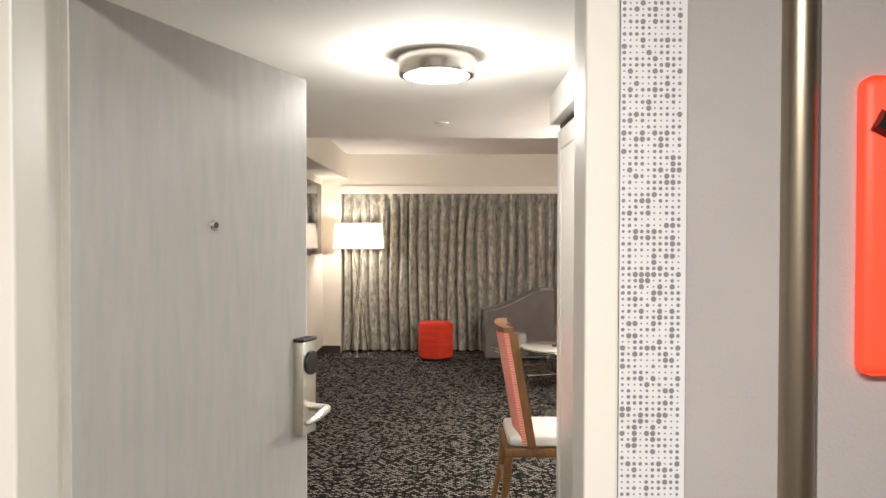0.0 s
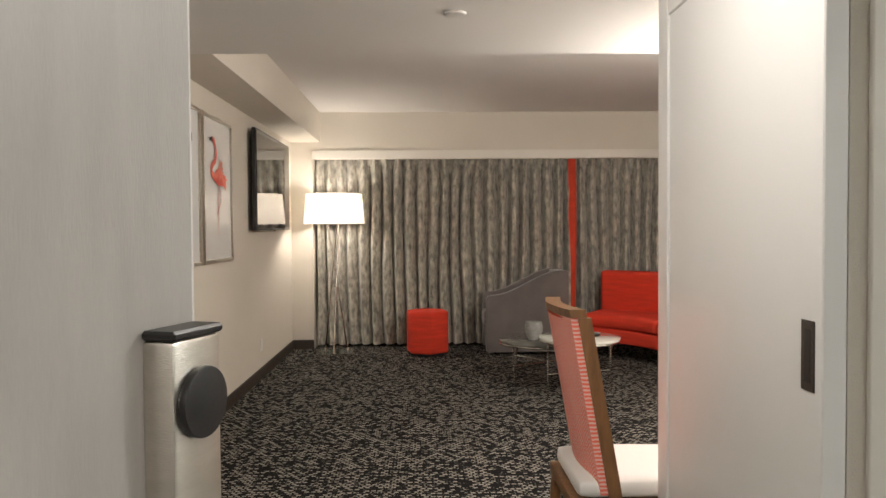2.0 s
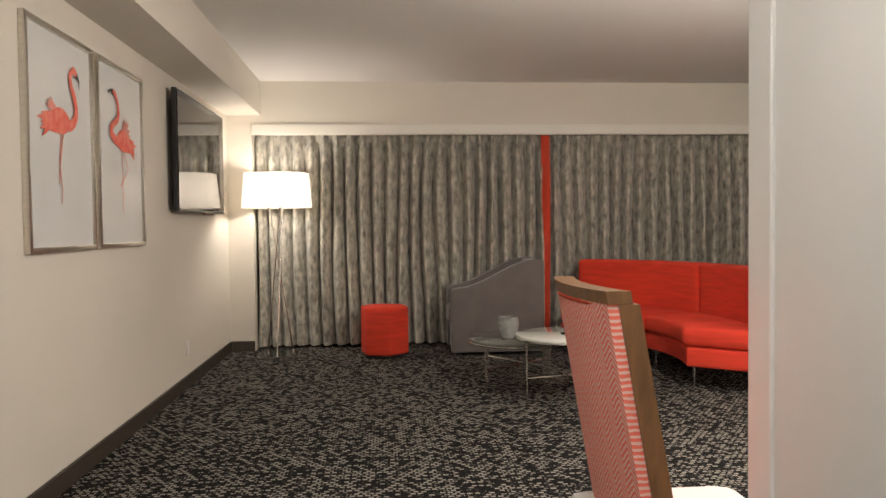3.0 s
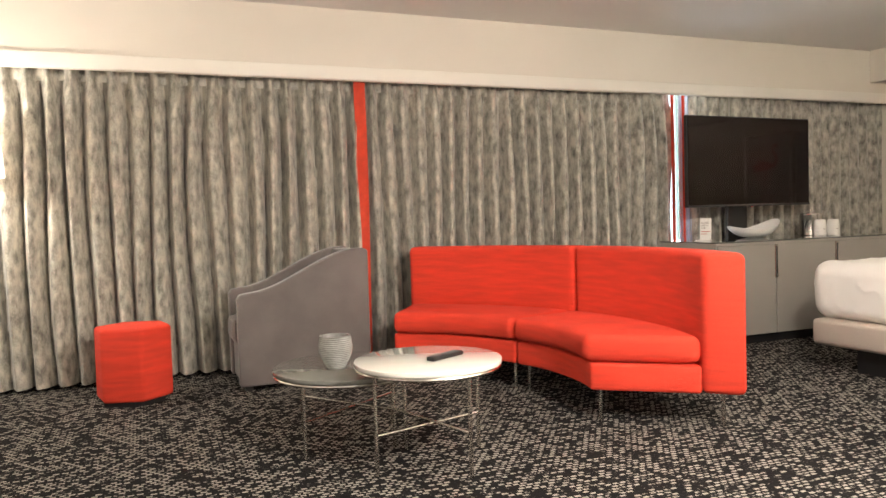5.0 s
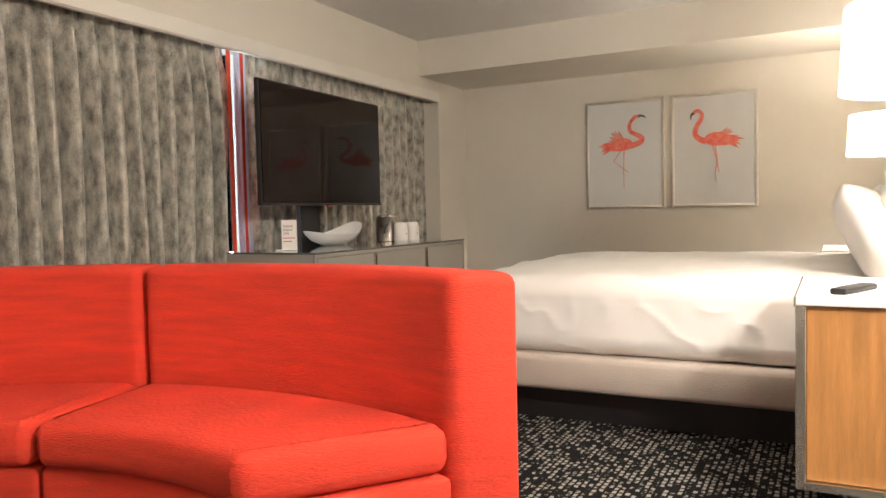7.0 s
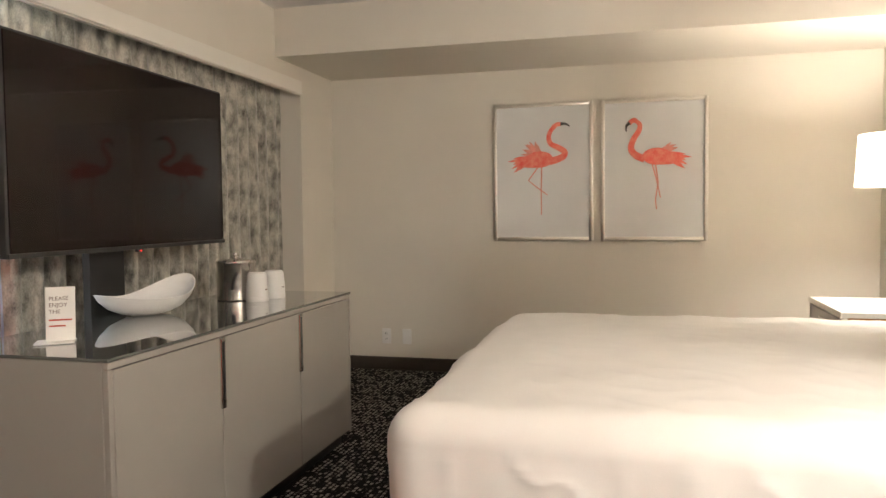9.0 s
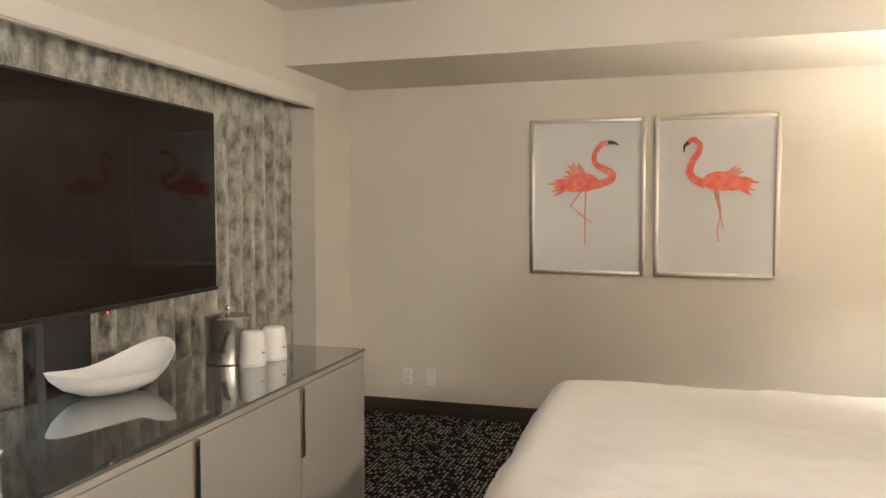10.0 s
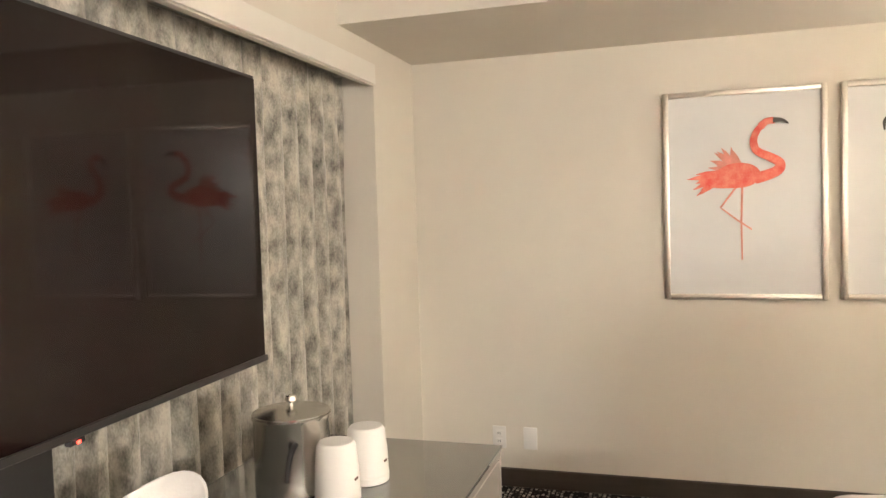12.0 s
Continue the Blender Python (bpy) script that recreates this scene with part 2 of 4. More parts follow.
def rod(a, b, r, bm=None, seg=10):
    a, b = Vector(a), Vector(b)
    d = b - a
    m = Matrix.Translation((a + b) / 2) @ d.to_track_quat("Z", "Y").to_matrix().to_4x4()
    bm = bm or bmesh.new()
    bmesh.ops.create_cone(bm, cap_ends=True, segments=seg, radius1=r, radius2=r, depth=d.length, matrix=m)
    return bm


def tube(points, radii, seg=10, bm=None):
    """A round tube along points with a radius at each."""
    bm = bm or bmesh.new()
    rings = []
    for i, p in enumerate(points):
        p = Vector(p)
        d = Vector(points[min(i + 1, len(points) - 1)]) - Vector(points[max(i - 1, 0)])
        q = d.to_track_quat("Z", "Y")
        rings.append([bm.verts.new(p + q @ Vector((radii[i] * math.cos(a), radii[i] * math.sin(a), 0))) for a in [2 * math.pi * j / seg for j in range(seg)]])
    for a, b in zip(rings, rings[1:]):
        for j in range(seg):
            bm.faces.new((a[j], a[(j + 1) % seg], b[(j + 1) % seg], b[j]))
    bm.faces.new(rings[0])
    bm.faces.new(rings[-1])
    return bm


def lathe(at, profile, seg=32, bm=None):
    """Turned shape: profile of (radius, height), closed at both ends."""
    bm = bm or bmesh.new()
    rings = [[bm.verts.new((at[0] + r * math.cos(2 * math.pi * j / seg), at[1] + r * math.sin(2 * math.pi * j / seg), at[2] + z)) for j in range(seg)] for r, z in profile]
    for a, b in zip(rings, rings[1:]):
        for j in range(seg):
            bm.faces.new((a[j], a[(j + 1) % seg], b[(j + 1) % seg], b[j]))
    bm.faces.new(rings[0])
    bm.faces.new(rings[-1])
    return bm


def soft_box(x0, x1, y0, y1, z0, z1, r, n=18, wrinkle=0.0, freq=5.0, bulge=0.0):
    """A box with round edges, soft dents and a swelling top."""
    bm = bmesh.new()
    bmesh.ops.create_cube(bm, size=2)
    bmesh.ops.subdivide_edges(bm, edges=bm.edges, cuts=n, use_grid_fill=True)
    c = Vector(((x0 + x1) / 2, (y0 + y1) / 2, (z0 + z1) / 2))
    h = Vector(((x1 - x0) / 2, (y1 - y0) / 2, (z1 - z0) / 2))
    for v in bm.verts:
        p = Vector((v.co.x * h.x, v.co.y * h.y, v.co.z * h.z))
        q = Vector([max(-h[i] + r, min(h[i] - r, p[i])) for i in range(3)])
        d = p - q
        if d.length > 1e-6:
            p = q + d.normalized() * r
            nrm = d.normalized()
        else:
            nrm = Vector((0, 0, 0))
        w = c + p
        if bulge and v.co.z > 0:
            w.z += bulge * (1 - v.co.x ** 2) * (1 - v.co.y ** 2)
        if wrinkle:
            s = noise.noise(Vector((w.x * freq, w.y * freq, w.z * freq * 0.6))) + 0.5 * noise.noise(Vector((w.x * freq * 2.3, w.y * freq * 2.3, w.z * freq)))
            w += nrm * wrinkle * s
        v.co = w
    return bm


def sector(c, r0, r1, a0, a1, z0, z1, n=24, bevel=0.03):
    """A curved block round c; a0 and a1 are (inner, outer) end angles in degrees."""
    bm = bmesh.new()
    rings = []
    for i in range(n + 1):
        f = i / n
        ring = []
        for r, w in ((r0, 0), (r1, 1)):
            a = radians(a0[w] + (a1[w] - a0[w]) * f)
            ring.append((c[0] + r * math.cos(a), c[1] + r * math.sin(a)))
        (ix, iy), (ox, oy) = ring
        rings.append([bm.verts.new(p) for p in ((ix, iy, z0), (ox, oy, z0), (ox, oy, z1), (ix, iy, z1))])
    for a, b in zip(rings, rings[1:]):
        for j in range(4):
            bm.faces.new((a[j], a[(j + 1) % 4], b[(j + 1) % 4], b[j]))
    bm.faces.new(rings[0])
    bm.faces.new(rings[-1])
    bmesh.ops.recalc_face_normals(bm, faces=bm.faces)
    if bevel:
        es = [e for e in bm.edges if e.calc_face_angle(0) > 0.7]
        bmesh.ops.bevel(bm, geom=es, offset=bevel, segments=3, profile=0.5, affect="EDGES")
    return bm


def flat_disc(at, r, axis="y", seg=14, bm=None):
    bm = bm or bmesh.new()
    vs = []
    for j in range(seg):
        a = 2 * math.pi * j / seg
        u, v = r * math.cos(a), r * math.sin(a)
        vs.append(bm.verts.new((at[0] + u, at[1], at[2] + v) if axis == "y" else (at[0], at[1] + u, at[2] + v)))
    bm.faces.new(vs)
    return bm


# ---- the large structure ----
EY0, EY1 = 4.40, 4.55                          # entrance wall
XL, XR, YF, YN = -0.99, 8.43, 12.91, 13.3      # side walls, fascia over the curtains, window wall
structure("floor", box(-1.2, 8.7, 1.0, 13.6, -0.1, 0), CARPET, "black carpet with broken cream dashes", "carpet")
structure("wall_west", box(XL - 0.15, XL, 4.35, YN + 0.2, 0, 2.75), WALL, "cream painted wall of hall and lounge", "wall")
structure("wall_east", box(XR, XR + 0.15, 8.8, YN + 0.2, 0, 2.75), WALL, "cream painted wall beside the bed", "wall")
structure("wall_headboard", box(3.6, XR, 8.8, 8.95, 0, 2.75), WALL, "cream painted wall behind the bed", "wall")
structure("wall_return", box(3.6, 3.75, 6.83, 8.8, 0, 2.75), WALL, "cream painted return wall", "wall")
structure("wall_bath_north", box(1.30, 3.6, 6.85, 6.97, 0, 2.75), WALL, "cream painted wall behind the bathroom", "wall")
bm = box(XL, -0.753, YF, YN, 0, 2.75)
box(7.859, XR, YF, YN, 0, 2.75, bm=bm)
structure("wall_north", bm, WALL, "cream wall ends beside the curtain recess", "wall")
bm = box(-0.753, 7.859, YF, YF + 0.03, 2.11, 2.75, bm=None)
structure("fascia", bm, WALL, "cream fascia above the curtains", "wall")
structure("fascia_trim", box(-0.753, 7.859, YF - 0.014, YF - 0.002, 2.115, 2.21, 0.004), TRIM, "ivory trim board along the curtain recess", "trim")
bm = box(-0.753, 5.0, YN, YN + 0.12, 0, 2.75)
box(5.45, 7.859, YN, YN + 0.12, 0, 2.75, bm=bm)
box(5.0, 5.45, YN, YN + 0.12, 2.2, 2.75, bm=bm)
structure("wall_window", bm, WALL, "wall behind the curtains with a narrow window", "wall")
w1 = structure("window_1", box(5.0, 5.45, YN + 0.04, YN + 0.05, 0.0, 2.2), GLASS, "narrow window pane behind the curtain gap", "window")
w1.visible_shadow = False
structure("backdrop", box(4.2, 6.4, 14.2, 14.22, -0.5, 3.2), SKYGLOW, "bright overcast daylight outside", "sky")
bm = box(-1.2, XR + 0.2, 8.62, YN + 0.2, 2.63, 2.8)
structure("ceiling", bm, CEIL, "white painted room ceiling", "ceiling")
structure("ceiling_hall", box(XL - 0.15, 3.75, EY1, 8.62, 2.28, 2.8), CEIL, "lower white painted hall ceiling", "ceiling")
structure("soffit_east", box(7.475, XR, 8.95, YF, 2.31, 2.63), WALL, "cream boxed beam along the wall", "beam")
structure("soffit_west", box(XL, -0.66, 8.62, YF, 2.30, 2.63), WALL, "cream boxed beam along the wall", "beam")


def baseboard(name, x0, x1, y0, y1):
    structure(name, box(x0, x1, y0, y1, 0, 0.105, 0.006, 1), BASEB, "dark brown wooden baseboard", "baseboard")


baseboard("baseboard_west", XL, XL + 0.014, 5.0, YF)
baseboard("baseboard_north", XL + 0.014, -0.753, YF - 0.014, YF)
baseboard("baseboard_east", XR - 0.014, XR, 8.97, YF)
baseboard("baseboard_north_2", 7.86, XR - 0.014, YF - 0.014, YF)

# hall and bathroom side
HX = 1.30
bm = box(HX, 1.52, 6.0, 6.85, 0, 2.28)
box(HX, 1.52, EY1, 6.0, 2.1, 2.28, bm=bm)
structure("wall_hall_east", bm, WALL, "cream hall wall with the bathroom opening", "wall")
bm = box(HX + 0.035, 1.535, 5.985, 5.999, 0, 2.098, 0.004)
box(1.521, 1.535, 6.0, 6.07, 0, 2.098, 0.004, bm=bm)
structure("trim_bathroom_opening", bm, TRIM, "ivory casing beside the bathroom opening", "trim")
bm = box(-1.2, -0.09, EY0, EY1, 0, 2.5)
box(0.93, 3.6, EY0, EY1, 0, 2.5, bm=bm)
box(-0.09, 0.93, EY0, EY1, 2.08, 2.5, bm=bm)
structure("wall_entrance", bm, CORRW, "grey corridor wall round the entrance door", "wall")
bm = box(0.915, 0.974, EY0 - 0.02, EY0 + 0.06, 0, 2.12, 0.006)
box(0.925, 0.974, EY0 + 0.0605, EY1 + 0.01, 0, 2.12, 0.004, bm=bm)
structure("door_casing_1", bm, TRIM, "ivory painted steel door frame", "door frame")
structure("door_casing_2", box(-0.165, -0.07, EY0 - 0.02, EY1 + 0.01, 0, 2.12, 0.006), TRIM, "ivory painted steel door frame", "door frame")
structure("door_casing_3", box(-0.07, 0.914, EY0 - 0.02, EY1 + 0.01, 2.06, 2.12, 0.006), TRIM, "ivory painted steel door frame head", "door frame")
structure("wall_corridor_south", box(-1.2, 3.6, 1.0, 1.1, 0, 2.6), CORRW, "grey corridor wall", "wall")
structure("wall_corridor_ends", box(3.5, 3.6, 1.1, EY0, 0, 2.6, bm=box(-1.3, -1.2, 1.1, EY0, 0, 2.6)), CORRW, "grey corridor end walls", "wall")
structure("ceiling_corridor", box(-1.3, 3.6, 1.0, EY0 + 0.1, 2.52, 2.62), CEIL, "white corridor ceiling", "ceiling")
# bathroom shell
structure("wall_bath_marble", box(1.521, 3.5, 6.81, 6.849, 0, 2.42), MARBLE, "white veined marble bathroom wall", "wall")
structure("wall_bath_east", box(3.5, 3.6, EY1, 6.85, 0, 2.5), MARBLE, "white marble bathroom end wall", "wall")
structure("wall_bath_south", box(HX + 0.1, 3.5, EY1, EY1 + 0.03, 0, 2.42), MARBLE, "white marble shower wall", "wall")
structure("floor_bathroom", box(HX + 0.02, 3.5, EY1 + 0.03, 6.81, 0.001, 0.012), MARBLE, "pale marble bathroom floor", "floor")

# ---- curtains ----


def curtain_sheet(x0, x1, y, z0, z1, pitch, seed, amp=0.042):
    """A pleated cloth: pinched at the head, loose and uneven further down."""
    bm = bmesh.new()
    nx, nz = max(24, int((x1 - x0) / 0.0095)), 22
    rows = []
    for k in range(nz + 1):
        f = k / nz
        z = z1 - (z1 - z0) * f
        row = []
        for i in range(nx + 1):
            x = x0 + (x1 - x0) * i / nx
            loose = min(1.0, f * 5)
            wander = 0.35 * noise.noise(Vector((x * 2.2, seed, f * 1.1))) * loose + 0.12 * noise.noise(Vector((x * 7, seed + 3, f * 2)))
            ph = 2 * math.pi * (x / pitch + wander)
            size = amp * (0.65 + 0.6 * loose * (0.5 + 0.8 * noise.noise(Vector((x * 3.1, seed + 9, f * 1.4)))))
            wave = 2 * abs(math.sin(ph / 2)) ** 0.8 - 1.15 if amp > 0.05 else -math.cos(ph) - 0.25 * math.cos(2 * ph)
            if f < 0.06:
                wave = 1.1 * max(0.0, math.sin(ph / 2) ** 2 * 1.6 - 0.6) - 0.35
            dx = 0.012 * math.cos(ph) * loose
            row.append(bm.verts.new((min(max(x + dx, x0 - 0.01), x1 + 0.01), min(13.27, max(12.955, y - size * wave)), z)))
        rows.append(row)
    for a, b in zip(rows, rows[1:]):
        for i in range(nx):
            bm.faces.new((a[i], a[i + 1], b[i + 1], b[i]))
    return bm


def curtain(x0, x1, seed, edges, label, depth=0.08):
    c = thing("curtain", ((x0 + x1) / 2, 13.08, 0), label, "curtain", "window curtains")
    part("cloth", curtain_sheet(x0, x1, 13.08, 0.025, 2.16, 0.13, seed, depth), CURTAIN, c, smooth=True)
    for e0, e1 in edges:
        part("red_edge", curtain_sheet(e0, e1, 13.005, 0.03, 2.16, 0.3, seed + 5, 0.012), REDTRIM, c, "plain red cloth border", smooth=True)
    part("track", box(x0, x1, 13.09, 13.11, 2.17, 2.2), CHROME, c)


curtain(-0.75, 2.165, 1.0, [(2.115, 2.205)], "floor-length grey mottled pleated curtain with red border")
curtain(2.2, 5.105, 4.0, [(5.06, 5.10)], "floor-length grey mottled pleated curtain, drawn closed")
curtain(5.33, 7.85, 8.0, [(5.185, 5.215)], "grey mottled pleated curtain behind the television", 0.036)
solo("sheer_curtain", curtain_sheet(5.22, 5.36, 13.1, 0.03, 2.15, 0.05, 2.0, 0.015), SHEER, "pale blue-lit sheer strip in the curtain gap", "curtain", smooth=True)

# ---- lounge ----


def floor_lamp():
    x, y = -0.48, 12.62
    t = thing("floor_lamp", (x, y, 0), "chrome tripod floor lamp with lit white drum shade", "floor lamp")
    base = part("base_plate", box(x - 0.18, x + 0.18, y - 0.18, y + 0.18, 0, 0.02, 0.003, 1), GLASS, t, "clear acrylic base plate")
    for sx in (-1, 1):
        part("edge_strip", box(x + sx * 0.184 - 0.003, x + sx * 0.184 + 0.003, y - 0.18, y + 0.18, 0, 0.021), CHROME, base)
        part("edge_strip", box(x - 0.18, x + 0.18, y + sx * 0.184 - 0.003, y + sx * 0.184 + 0.003, 0, 0.021), CHROME, base)
    for j in range(3):
        a = 2 * math.pi * j / 3 + 0.5
        foot = (x + 0.14 * math.cos(a), y + 0.14 * math.sin(a), 0.02)
        head = (x + 0.075 * math.cos(a + 2.6), y + 0.075 * math.sin(a + 2.6), 1.40)
        leg = part("leg", rod(foot, head, 0.008), CHROME, t, smooth=True)
        part("foot_cap", cyl((foot[0], foot[1], 0.02), 0.016, 0.012, 0.03, 16), CHROME, leg, smooth=True)
    part("collar", cyl((x, y, 0.72), 0.028, 0.028, 0.03, 20, bevel=0.004), CHROME, t, smooth=True)
    part("spider", rod((x - 0.28, y, 1.42), (x + 0.28, y, 1.42), 0.004), CHROME, t)
    bm = bmesh.new()
    lathe((x, y, 1.395), [(0.325, 0), (0.298, 0.32), (0.292, 0.32), (0.319, 0)], 48, bm)
    for f in [f for f in bm.faces if len(f.verts) > 4]:
        bm.faces.remove(f)
    part("shade", bm, SHADE, t, "glowing white fabric drum shade", smooth=True)


floor_lamp()


def pouf():
    t = thing("pouf", (0.51, 12.48, 0), "small red hexagonal upholstered pouf on the carpet", "pouf")
    bm = cyl((0.51, 12.48, 0.03), 0.235, 0.235, 0.44, 6)
    bmesh.ops.rotate(bm, cent=(0.51, 12.48, 0), matrix=Matrix.Rotation(radians(12), 3, "Z"), verts=bm.verts)
    bmesh.ops.bevel(bm, geom=[e for e in bm.edges if e.calc_face_angle(0) > 0.7], offset=0.022, segments=3, profile=0.5, affect="EDGES")
    part("body", bm, SOFA, t, smooth=True)
    part("plinth", cyl((0.51, 12.48, 0), 0.2, 0.2, 0.03, 6), BLACK, t, "recessed black plinth")


pouf()


def slope_arm(y0, y1):
    """Arm panel whose top sweeps up to the back."""
    prof = [(1.13, 0.59), (1.15, 0.62)]
    for i in range(13):
        f = i / 12
        prof.append((1.21 + 0.75 * f, 0.63 + 0.26 * (3 * f * f - 2 * f ** 3) + 0.012 * math.sin(f * 3.14)))
    prof += [(2.0, 0.875), (2.0, 0.03), (1.13, 0.03)]
    bm = bmesh.new()
    a = [bm.verts.new((x, y0, z)) for x, z in prof]
    b = [bm.verts.new((x, y1, z)) for x, z in prof]
    bm.faces.new(a)
    bm.faces.new(b)
    for i in range(len(prof)):
        j = (i + 1) % len(prof)
        bm.faces.new((a[i], a[j], b[j], b[i]))
    bmesh.ops.recalc_face_normals(bm, faces=bm.faces)
    bmesh.ops.bevel(bm, geom=[e for e in bm.edges if e.calc_face_angle(0) > 0.7], offset=0.014, segments=3, profile=0.5, affect="EDGES")
    return bm


def grey_chair():
    t = thing("armchair", (1.6, 12.65, 0), "taupe grey velvet armchair with sloping arms", "armchair")
    part("arm", slope_arm(12.36, 12.46), VELVET, t, smooth=True)
    part("arm", slope_arm(12.84, 12.93), VELVET, t, smooth=True)
    part("backrest", box(1.86, 1.99, 12.46, 12.84, 0.05, 0.88, 0.03, 3), VELVET, t, smooth=True)
    part("base", box(1.15, 1.86, 12.46, 12.84, 0.04, 0.28, 0.01), VELVET, t, smooth=True)
    part("seat_cushion", soft_box(1.11, 1.86, 12.465, 12.835, 0.285, 0.46, 0.05, 8, bulge=0.02), VELVET, t, smooth=True)
    for px in (1.19, 1.92):
        for py in (12.42, 12.88):
            part("leg", box(px - 0.025, px + 0.025, py - 0.025, py + 0.025, 0, 0.04), BLACK, t)


grey_chair()


def sofa():
    c = (1.42, 11.12)
    t = thing("curved_sofa", (2.9, 11.5, 0), "red ribbed curved two-piece sofa on slim metal legs", "sofa")
    lo, mid, hi = (-17.0, -25.8), (18.5, 17.0), (58.0, 58.0)
    ends = ((lo, mid), (mid, hi))
    for a0, a1 in ends:
        g = 0.22
        b0, b1 = (a0[0] + g, a0[1] + g), (a1[0] - g, a1[1] - g)

        def at_r(r, pair):
            f = (r - 1.3) / 0.74
            return pair[0] + (pair[1] - pair[0]) * f

        part("seat_frame", sector(c, 1.32, 1.838, (at_r(1.32, b0), at_r(1.838, b0)), (at_r(1.32, b1), at_r(1.838, b1)), 0.17, 0.31, bevel=0.018), SOFA, t, smooth=True)
        part("seat_cushion", sector(c, 1.29, 1.84, (at_r(1.29, b0), at_r(1.84, b0)), (at_r(1.29, b1), at_r(1.84, b1)), 0.315, 0.455, bevel=0.045), SOFA, t, smooth=True)
        part("backrest", sector(c, 1.842, 2.03, (at_r(1.842, b0), at_r(2.03, b0)), (at_r(1.842, b1), at_r(2.03, b1)), 0.17, 0.865, bevel=0.035), SOFA, t, smooth=True)
        for r in (1.38, 1.95):
            for f in (0.06, 0.94):
                a = radians(at_r(r, b0) * (1 - f) + at_r(r, b1) * f)
                p = (c[0] + r * math.cos(a), c[1] + r * math.sin(a))
                part("leg", rod((*p, 0), (*p, 0.172), 0.011), CHROME, t, "slim brushed metal leg", smooth=True)


sofa()


def round_table(x, y, z, r, turn, top, label, rim):
    t = thing("round_table", (x, y, 0), label, "coffee table", "nesting coffee tables")
    part("tabletop", cyl((x, y, z - 0.02), r, r, 0.02, 64, bevel=0.004), top, t, smooth=True)
    ring = [(x + (r - 0.012) * math.cos(2 * math.pi * j / 48), y + (r - 0.012) * math.sin(2 * math.pi * j / 48), z - 0.03) for j in range(49)]
    part("rim", tube(ring, [0.009] * 49, 8), rim, t, smooth=True)
    feet = []
    for j in range(4):
        a = radians(turn + 90 * j)
        feet.append((x + (r - 0.045) * math.cos(a), y + (r - 0.045) * math.sin(a)))
        part("leg", rod((*feet[-1], 0), (*feet[-1], z - 0.03), 0.009), rim, t, smooth=True)
    for j in (0, 1):
        part("stretcher", rod((*feet[j], 0.17 + 0.016 * j), (*feet[j + 2], 0.17 + 0.016 * j), 0.006), rim, t, smooth=True)


TABLEW = mat("white_back_painted_glass", (0.76, 0.76, 0.70), 0.08, vary=0.04, bump=0, coat=0.5)
round_table(1.73, 10.55, 0.46, 0.325, 196, TABLEW, "round white glass coffee table with metal legs", CHROME)
round_table(1.50, 11.02, 0.375, 0.37, 215, mat("grey_tinted_glass", (0.20, 0.20, 0.18), 0.06, bump=0, coat=0.4), "lower round grey glass coffee table", CHROME)


def ribbed_vase(x, y, z):
    prof = [(0.04, 0), (0.044, 0.004)]
    for i in range(34):
        f = i / 33
        prof.append((0.045 + 0.036 * math.sin(min(1, f * 1.25) * 1.9) * (1 - 0.25 * max(0, f - 0.75) * 4 * 0.6) + (0.002 if i % 2 else -0.0015), 0.006 + 0.15 * f))
    prof += [(0.066, 0.157), (0.063, 0.157), (0.066, 0.11), (0.03, 0.02)]
    solo("vase", lathe((x, y, z), prof, 40), mat("grey_glazed_stoneware", (0.33, 0.325, 0.31), 0.25, vary=0.3, scale=25, bump=0.01), "ribbed grey-white ceramic vase on the glass table", "vase", smooth=True)


ribbed_vase(1.42, 10.97, 0.375)


def remote(x, y, z, turn, length, label):
    t = thing("remote_control", (0, 0, 0), label, "remote control")
    part("body", box(-0.024, 0.024, -length / 2, length / 2, 0, 0.019, 0.006, 2), BLACK, t, smooth=True)
    bm = bmesh.new()
    for i in range(9):
        for j in range(3):
            cyl((-0.013 + 0.013 * j, -length * 0.4 + i * length * 0.09, 0.019), 0.0042, 0.0042, 0.002, 8, bm=bm)
    part("keypad", bm, mat("grey_rubber_keys", (0.16, 0.16, 0.16), 0.6, bump=0), t, "small grey rubber keys")
    t.matrix_world = pose(x, y, z, 0, 0, turn)
    return t


remote(1.80, 10.52, 0.461, -62, 0.2, "black remote control lying on the white table")


